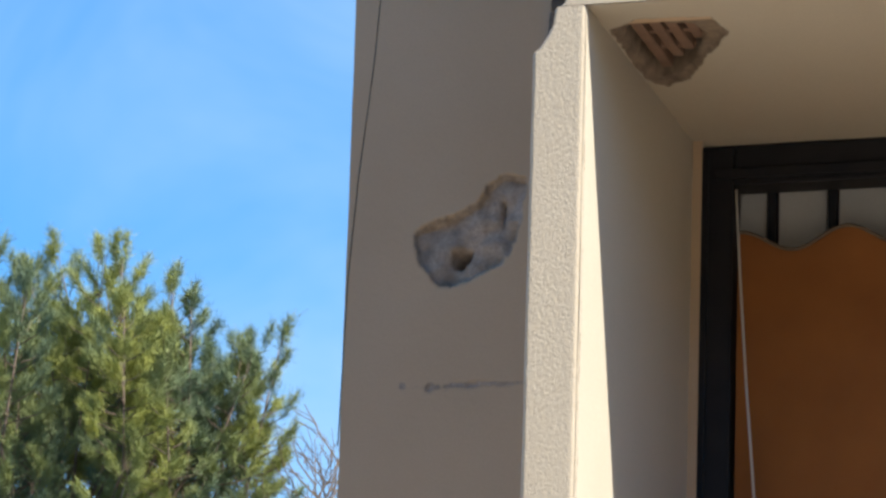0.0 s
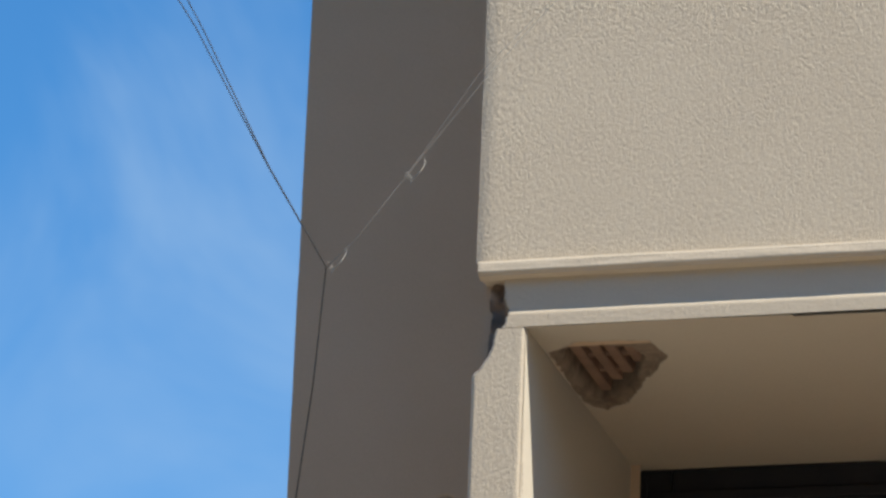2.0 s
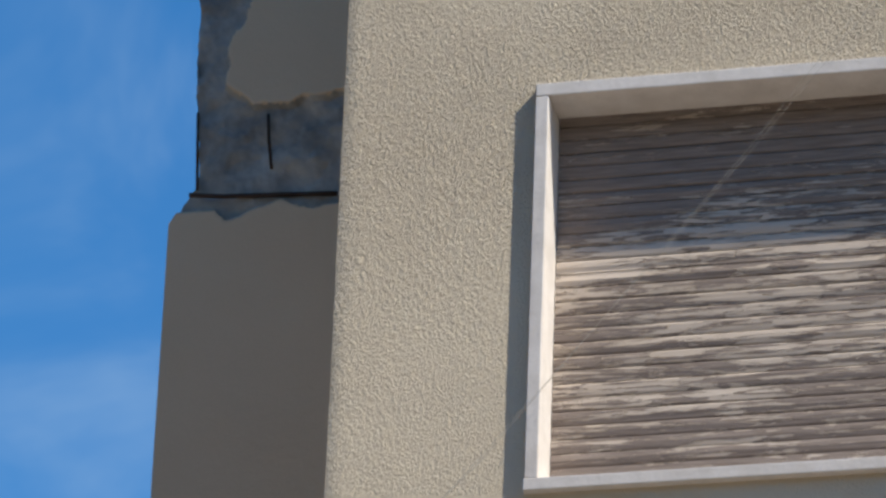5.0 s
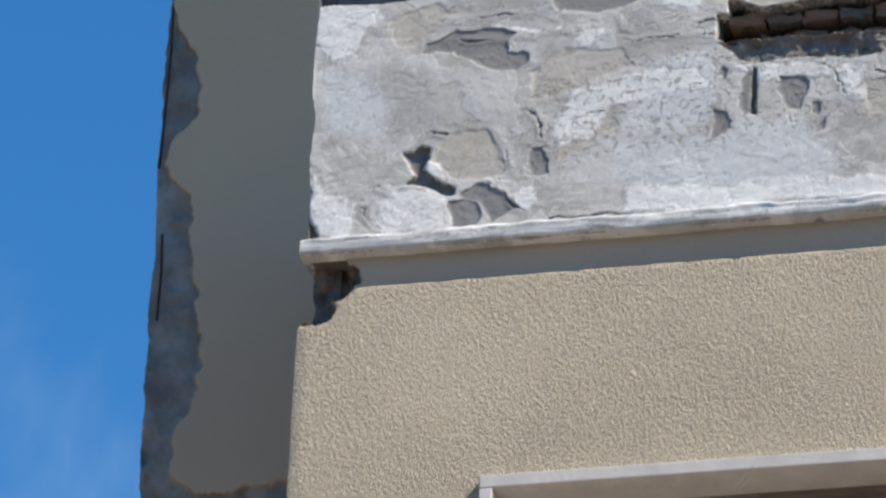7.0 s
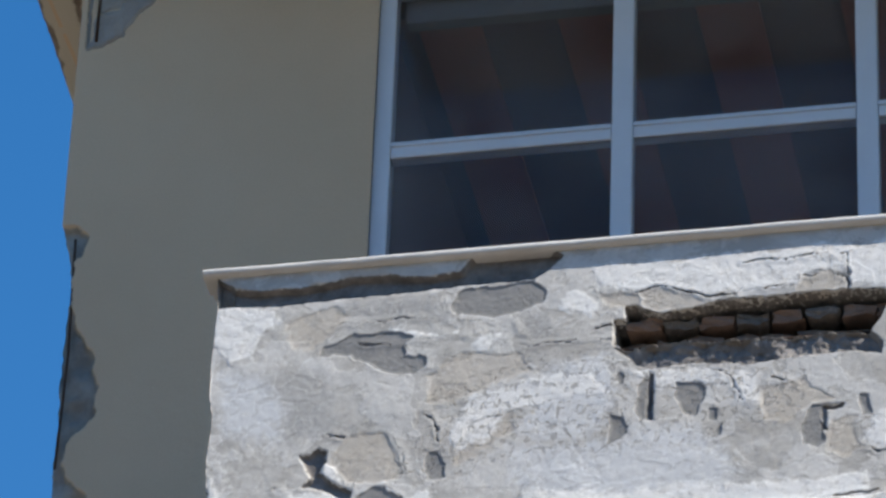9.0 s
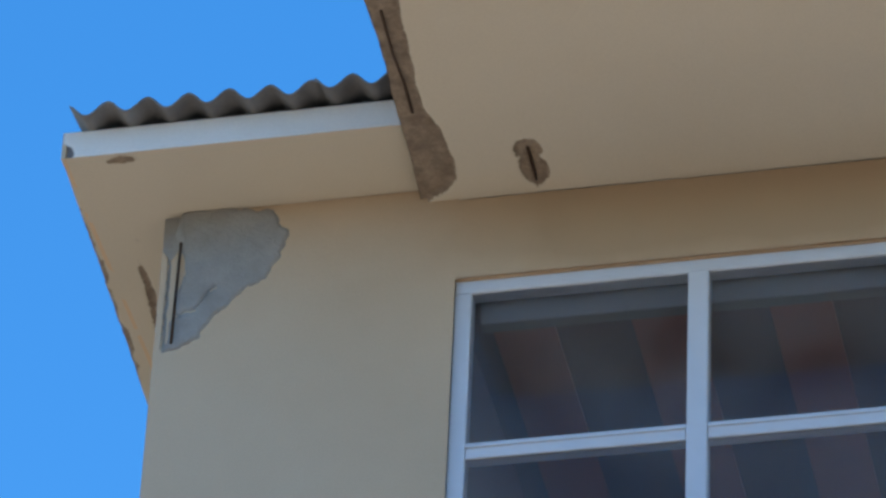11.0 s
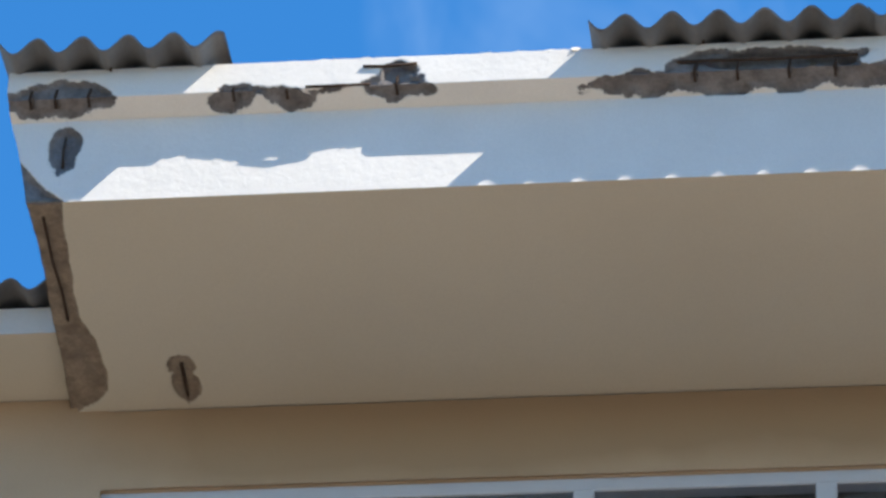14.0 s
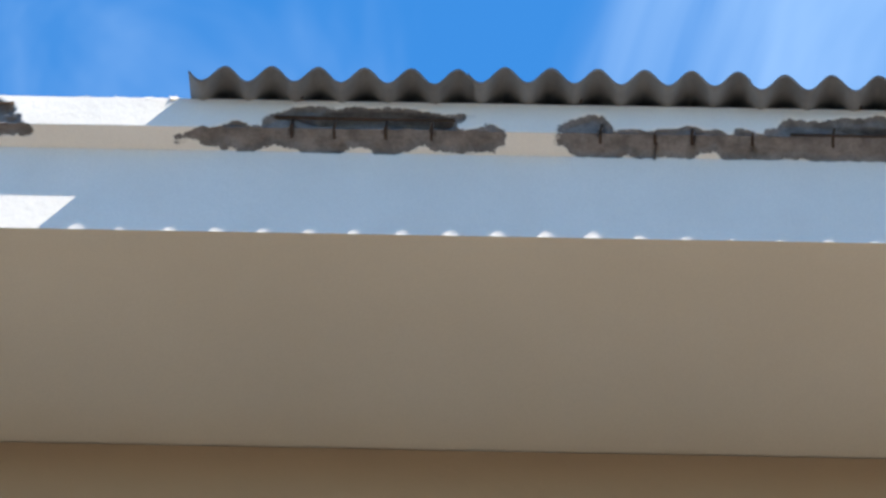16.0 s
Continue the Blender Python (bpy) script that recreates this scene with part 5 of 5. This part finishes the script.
for k in range(170):
    x = rng.uniform(-2.80, -1.58)
    r = rng.uniform(0.007, 0.020) * (1.5 if rng.random() < 0.12 else 1)
    q = bmesh.ops.create_icosphere(bm, subdivisions=1, radius=r, matrix=Matrix.Translation((x, LIP + 0.015 + rng.random() * 0.03, 13.629)) @ Matrix.Diagonal((rng.uniform(0.8, 2.2), 1, rng.uniform(0.4, 0.9), 1)))
    for v in q["verts"]:
        v.co += Vector((rng.uniform(-1, 1), rng.uniform(-1, 1), rng.uniform(-1, 1))) * 0.003
tagged(part("mortar_crumbs", bm, M_FASCIA, eave, "crumbled mortar left where sheets are missing"), kind="stuff")

# ---- shallow eave at the corner ----
low = tagged(new("corner_eave"), "shallow corner eave with cream soffit and white edge", "eave", kind="structure")
EZ, EY, EX = 13.147, 13.91, -4.852
X, Y = np.meshgrid(np.arange(EX, -3.49, 0.012), np.arange(EY, 16.5, 0.012))
D_q = np.maximum(blobs(X, Y, [(-4.64, 13.955, 0.06, 0.02, 0)], 181, 0.01, 16.0), np.where(Y > 14.1, blobs(X, Y, [(-4.72, 14.85, 0.012, 0.28, 4), (-4.855, 14.5, 0.012, 0.20, 0), (-4.855, 15.0, 0.016, 0.3, 0)], 183, 0.012, 14.0), -1.0))
X = X - 0.050 * np.clip(Y - EY, 0, 9) * np.clip((-4.5 - X) / 0.35, 0, 1)
skin("soffit", np.stack([X, Y, EZ + 0.010 * step(D_q, 0, 0.012) + 0.002 * wobble(X, Y, 4.0, 185)], -1), D_q, M_SOFFIT, low)
X, Z = np.meshgrid(np.arange(EX, -3.49, 0.012), np.arange(EZ, 13.272, 0.008))
D_w = blobs(X, Z, [(-4.86, 13.17, 0.05, 0.05, 0)], 187, 0.012, 14.0)
skin("fascia", np.stack([X, EY + 0.012 * step(D_w, 0, 0.01) + 0.002 * wobble(X, Z, 5.0, 188), Z], -1), D_w, M_FASCIA, low)
part("slab", box(EX + 0.01, -3.50, EY + 0.02, 22.0, EZ + 0.014, 13.265), M_CONCRETE, low)
part("side_fascia", box(EX - 0.004, EX + 0.012, EY, 22.0, EZ, 13.268), M_PLASTER, low)


# ---- corrugated sheets ----
def corrugated(x0, waves, pitch, front, z_valley, height, lift=0.0, length=1.6, slope=0.10, chip=0, phase=0.5):
    sheet = thing("roof_sheet", "weathered grey corrugated fibre-cement sheet on the eave", "roof sheet", "corrugated roof sheets")
    n = int(waves * 14)
    xs = x0 + np.arange(n + 1) * pitch / 14
    ys = np.concatenate([np.arange(0, 0.3, 0.02), np.arange(0.3, length, 0.2)])
    X, Y = np.meshgrid(xs, ys)
    z = z_valley + lift + height * (0.5 - 0.5 * np.cos((X - x0) / pitch * 2 * math.pi + phase)) + slope * Y
    fr = front + Y + (0.006 * wobble(X, X * 0, 5.0, 190 + chip) + 0.05 * chip * step(-np.abs(X - xs[-1] + 0.12), -0.12, 0.0)) * (1 - step(Y, 0, 0.15))
    z = z + 0.002 * wobble(X, Y, 7.0, 191)
    t = 0.009
    top, bot = np.stack([X, fr, z + t], -1), np.stack([X, fr, z], -1)
    ring = np.concatenate([top[::-1], top[:1], bot[:1], bot], 0)
    skin("sheet", ring, ring[..., 0] * 0 - 1, M_CEMENT, sheet)
    for j in (2, 8):
        if j < waves:
            i = int(j * 14 + 6)
            part("hook", tube([(float(xs[i]), front + 0.10, float(z[5, i]) + 0.03), (float(xs[i]), front + 0.10, float(z[5, i]) - 0.01)], 0.006), M_RUST, sheet)
    return sheet


P, FRONT, VALLEY, HIGH = 0.1630, 12.932, 13.613, 0.072
corrugated(-3.662, 5.05, P, FRONT, VALLEY, HIGH, phase=-2.33)
corrugated(-1.556, 6.1, P, FRONT, VALLEY, HIGH, phase=-1.83)
corrugated(-1.556 + 6 * P, 6.1, P, FRONT, VALLEY, HIGH, 0.010, phase=-1.83)
corrugated(-1.556 + 12 * P, 6.1, P, FRONT, VALLEY, HIGH, phase=-1.83)
corrugated(-1.556 + 18 * P, 6.1, P, FRONT, VALLEY, HIGH, 0.010, phase=-1.83)
corrugated(-4.812, 6.1, 0.1545, 13.82, 13.262, 0.055, phase=-2.64)
corrugated(-4.812 + 6 * 0.1545, 3.2, 0.1545, 13.82, 13.262, 0.055, 0.010, phase=-2.64)

# ---- wires ----
KNOT = Vector((-4.028, 12.9, 6.395))


def wire(name, points, radius, material, label, curl=-1):
    w = thing(name, label, "wire")
    strand = part("strand", tube(points, radius, 5, taper=0.35 if curl >= 0 else 1.0), material, w, "", True)
    if curl >= 0:
        c = Vector(points[curl])
        loop = [c + Vector((0.016 * math.cos(a) + 0.006 * a, 0.010 * math.sin(2 * a), 0.020 * math.sin(a) + 0.008 * a - 0.02)) for a in [0.5 * k for k in range(16)]]
        part("twist", tube(loop, radius * 1.1, 5), material, strand, "", True)
    return w


for off in (0.0, 0.05):
    pts = [KNOT, (-3.948, 12.9, 6.470), (-3.807, 12.9, 6.653), (-3.591, 12.9 - off, 6.931), (-3.12, 12.9 - off, 7.465 - off), (-2.338, 12.9 - off, 8.393 - 0.4 * off), (-2.073, 12.9 - off, 8.727), (-1.46, 12.87, 9.545)]
    wire("tie_wire", pts, 0.0012, M_WIRE, "thin galvanised wire stretched across the facade", 2 if off == 0 else 0)
wire("overhead_wire", [KNOT, (-4.217, 12.9, 6.716), (-4.437, 12.9, 7.149), (-4.690, 12.9, 7.610), (-4.871, 12.9, 7.971), (-5.686, 12.9, 9.531)], 0.0019, M_DARKWIRE, "thin dark wire running to the sky")
wire("overhead_wire", [KNOT, (-4.217, 12.9, 6.712), (-4.463, 12.9, 7.163), (-4.648, 12.9, 7.450), (-4.863, 12.9, 7.849), (-5.924, 12.9, 9.818)], 0.0019, M_DARKWIRE, "thin dark wire running to the sky")
wire("hanging_wire", [KNOT, (-4.238, 13.5, 6.253), (-4.431, 14.0, 6.066), (-4.534, 14.26, 5.84), (-4.55, 14.27, 5.3)], 0.002, M_DARKWIRE, "dark wire hanging down to the plastered wall")


# ---- trees ----
def pine(x, y, heads, seed):
    """A pine with upright leaders, each clad in brush-like tufts of needles; heads: sideways place and height of the leaders that stand out."""
    r = random.Random(seed)
    tree = thing("pine_tree", "green pine with feathery upright needle tufts", "tree", at=(x, y, 0))
    part("trunk", tube([(0, 0, 0), (0.1, 0, 3), (-0.05, 0.05, 6), (0.05, 0, 9.4)], 0.22, 9, taper=0.15), M_BARK, tree, "", True)
    limbs = bmesh.new()
    verts, faces = [], []
    leaders = [(dx, r.uniform(-0.4, 0.1), top, 0.85) for dx, top in heads]
    for k in range(100):
        dx = r.uniform(-1.9, 1.5)
        env = float(np.interp(dx, [-1.9, 0.0, 0.5, 0.87, 1.23, 1.5], [10.75, 10.62, 10.48, 10.36, 10.10, 10.02]))
        leaders.append((dx, r.uniform(-0.9, 1.1), env + 0.05 - 1.6 * r.random() ** 1.2, 1.0))
    for dx, dy, top, full in leaders:
        lean = Vector((r.gauss(0.08 * dx, 0.13), r.gauss(0, 0.13), 1)).normalized()
        head = Vector((dx, dy, top - 0.22))
        low = head - lean * 1.1
        base = Vector((dx * 0.45, dy * 0.45, top - 2.0))
        tube([base, low, low.lerp(head, 0.5), head], 0.014, 5, limbs, 0.25)
        n_tufts = 24
        for j in range(n_tufts):
            f = j / n_tufts
            if j and r.random() > full:
                continue
            on = head - lean * (1.0 * f) + Vector((r.gauss(0, 0.02), r.gauss(0, 0.02), 0))
            out = 0.05 + 0.46 * f ** 0.8
            turn = 2.4 * j + r.uniform(-0.5, 0.5)
            root = on + Vector((math.cos(turn), math.sin(turn), 0)) * out * 0.45
            axis = (Vector((math.cos(turn), math.sin(turn), 0)) * (0.25 + 0.9 * f ** 0.5) + Vector((0, 0, 1))).normalized() if j else lean
            size = r.uniform(0.11, 0.20)
            if j:
                tube([on - lean * 0.06, root, root + axis * size * 0.8], 0.005, 4, limbs, 0.4)
            for n in range(230 if full == 1.0 else 190):
                u = r.random() ** 0.8
                b0 = root + axis * size * u + Vector((r.gauss(0, 0.016), r.gauss(0, 0.016), r.gauss(0, 0.016)))
                d = (axis * 0.85 + Vector((r.gauss(0, 0.55), r.gauss(0, 0.55), r.gauss(0, 0.42)))).normalized()
                side = d.cross(Vector((r.uniform(-1, 1), r.uniform(-1, 1), r.uniform(-1, 1)))).normalized() * 0.0021
                e = b0 + d * r.uniform(0.05, 0.10)
                i = len(verts)
                verts += [(b0 - side)[:], (b0 + side)[:], e[:]]
                faces.append((i, i + 1, i + 2))
    tagged(part("branchwork", limbs, M_BARK, tree, "", True), kind="stuff")
    me = bpy.data.meshes.new("crown")
    me.from_pydata(verts, [], faces)
    me.materials.append(M_NEEDLE)
    crown = new("crown", me)
    crown.parent = tree
    tagged(crown, kind="stuff")


pine(-11.5, 30.0, [(-0.46, 11.0), (0.0, 10.93), (-0.16, 10.77), (-0.30, 10.79), (0.34, 10.68), (0.43, 10.84), (0.55, 10.79), (0.67, 10.44), (0.87, 10.64), (1.0, 10.48), (1.23, 10.28), (1.40, 10.20), (1.52, 10.33)], 3)

bare_tree = thing("bare_tree", "leafless tree with thin grey twigs", "tree", at=(-9.98, 31.0, 0))
part("trunk", tube([(0, 0, 0), (0.05, 0, 4), (0, 0, 8.2)], 0.12, 8, taper=0.3), M_BARK, bare_tree, "", True)
twigs = bmesh.new()
r = random.Random(11)


def branch(p, d, length, radius, level):
    q = p + d * length * 0.5 + Vector((r.gauss(0, 0.03), r.gauss(0, 0.03), 0))
    e = p + d * length
    tube([p, q, e], radius, 4, twigs, 0.5)
    if level:
        for k in range(4):
            f = r.uniform(0.3, 1.0)
            nd = (d + Vector((r.gauss(0, 0.5), r.gauss(0, 0.5), r.gauss(0.1, 0.3)))).normalized()
            branch(p.lerp(e, f), nd, length * r.uniform(0.45, 0.7), radius * 0.55, level - 1)


for k in range(6):
    branch(Vector((0, 0, 7.7 + 0.1 * k)), Vector((r.gauss(0, 0.45), r.gauss(0, 0.4), 1)).normalized(), 1.1, 0.022, 3)
tagged(part("branchwork", twigs, M_BARK, bare_tree), kind="stuff")
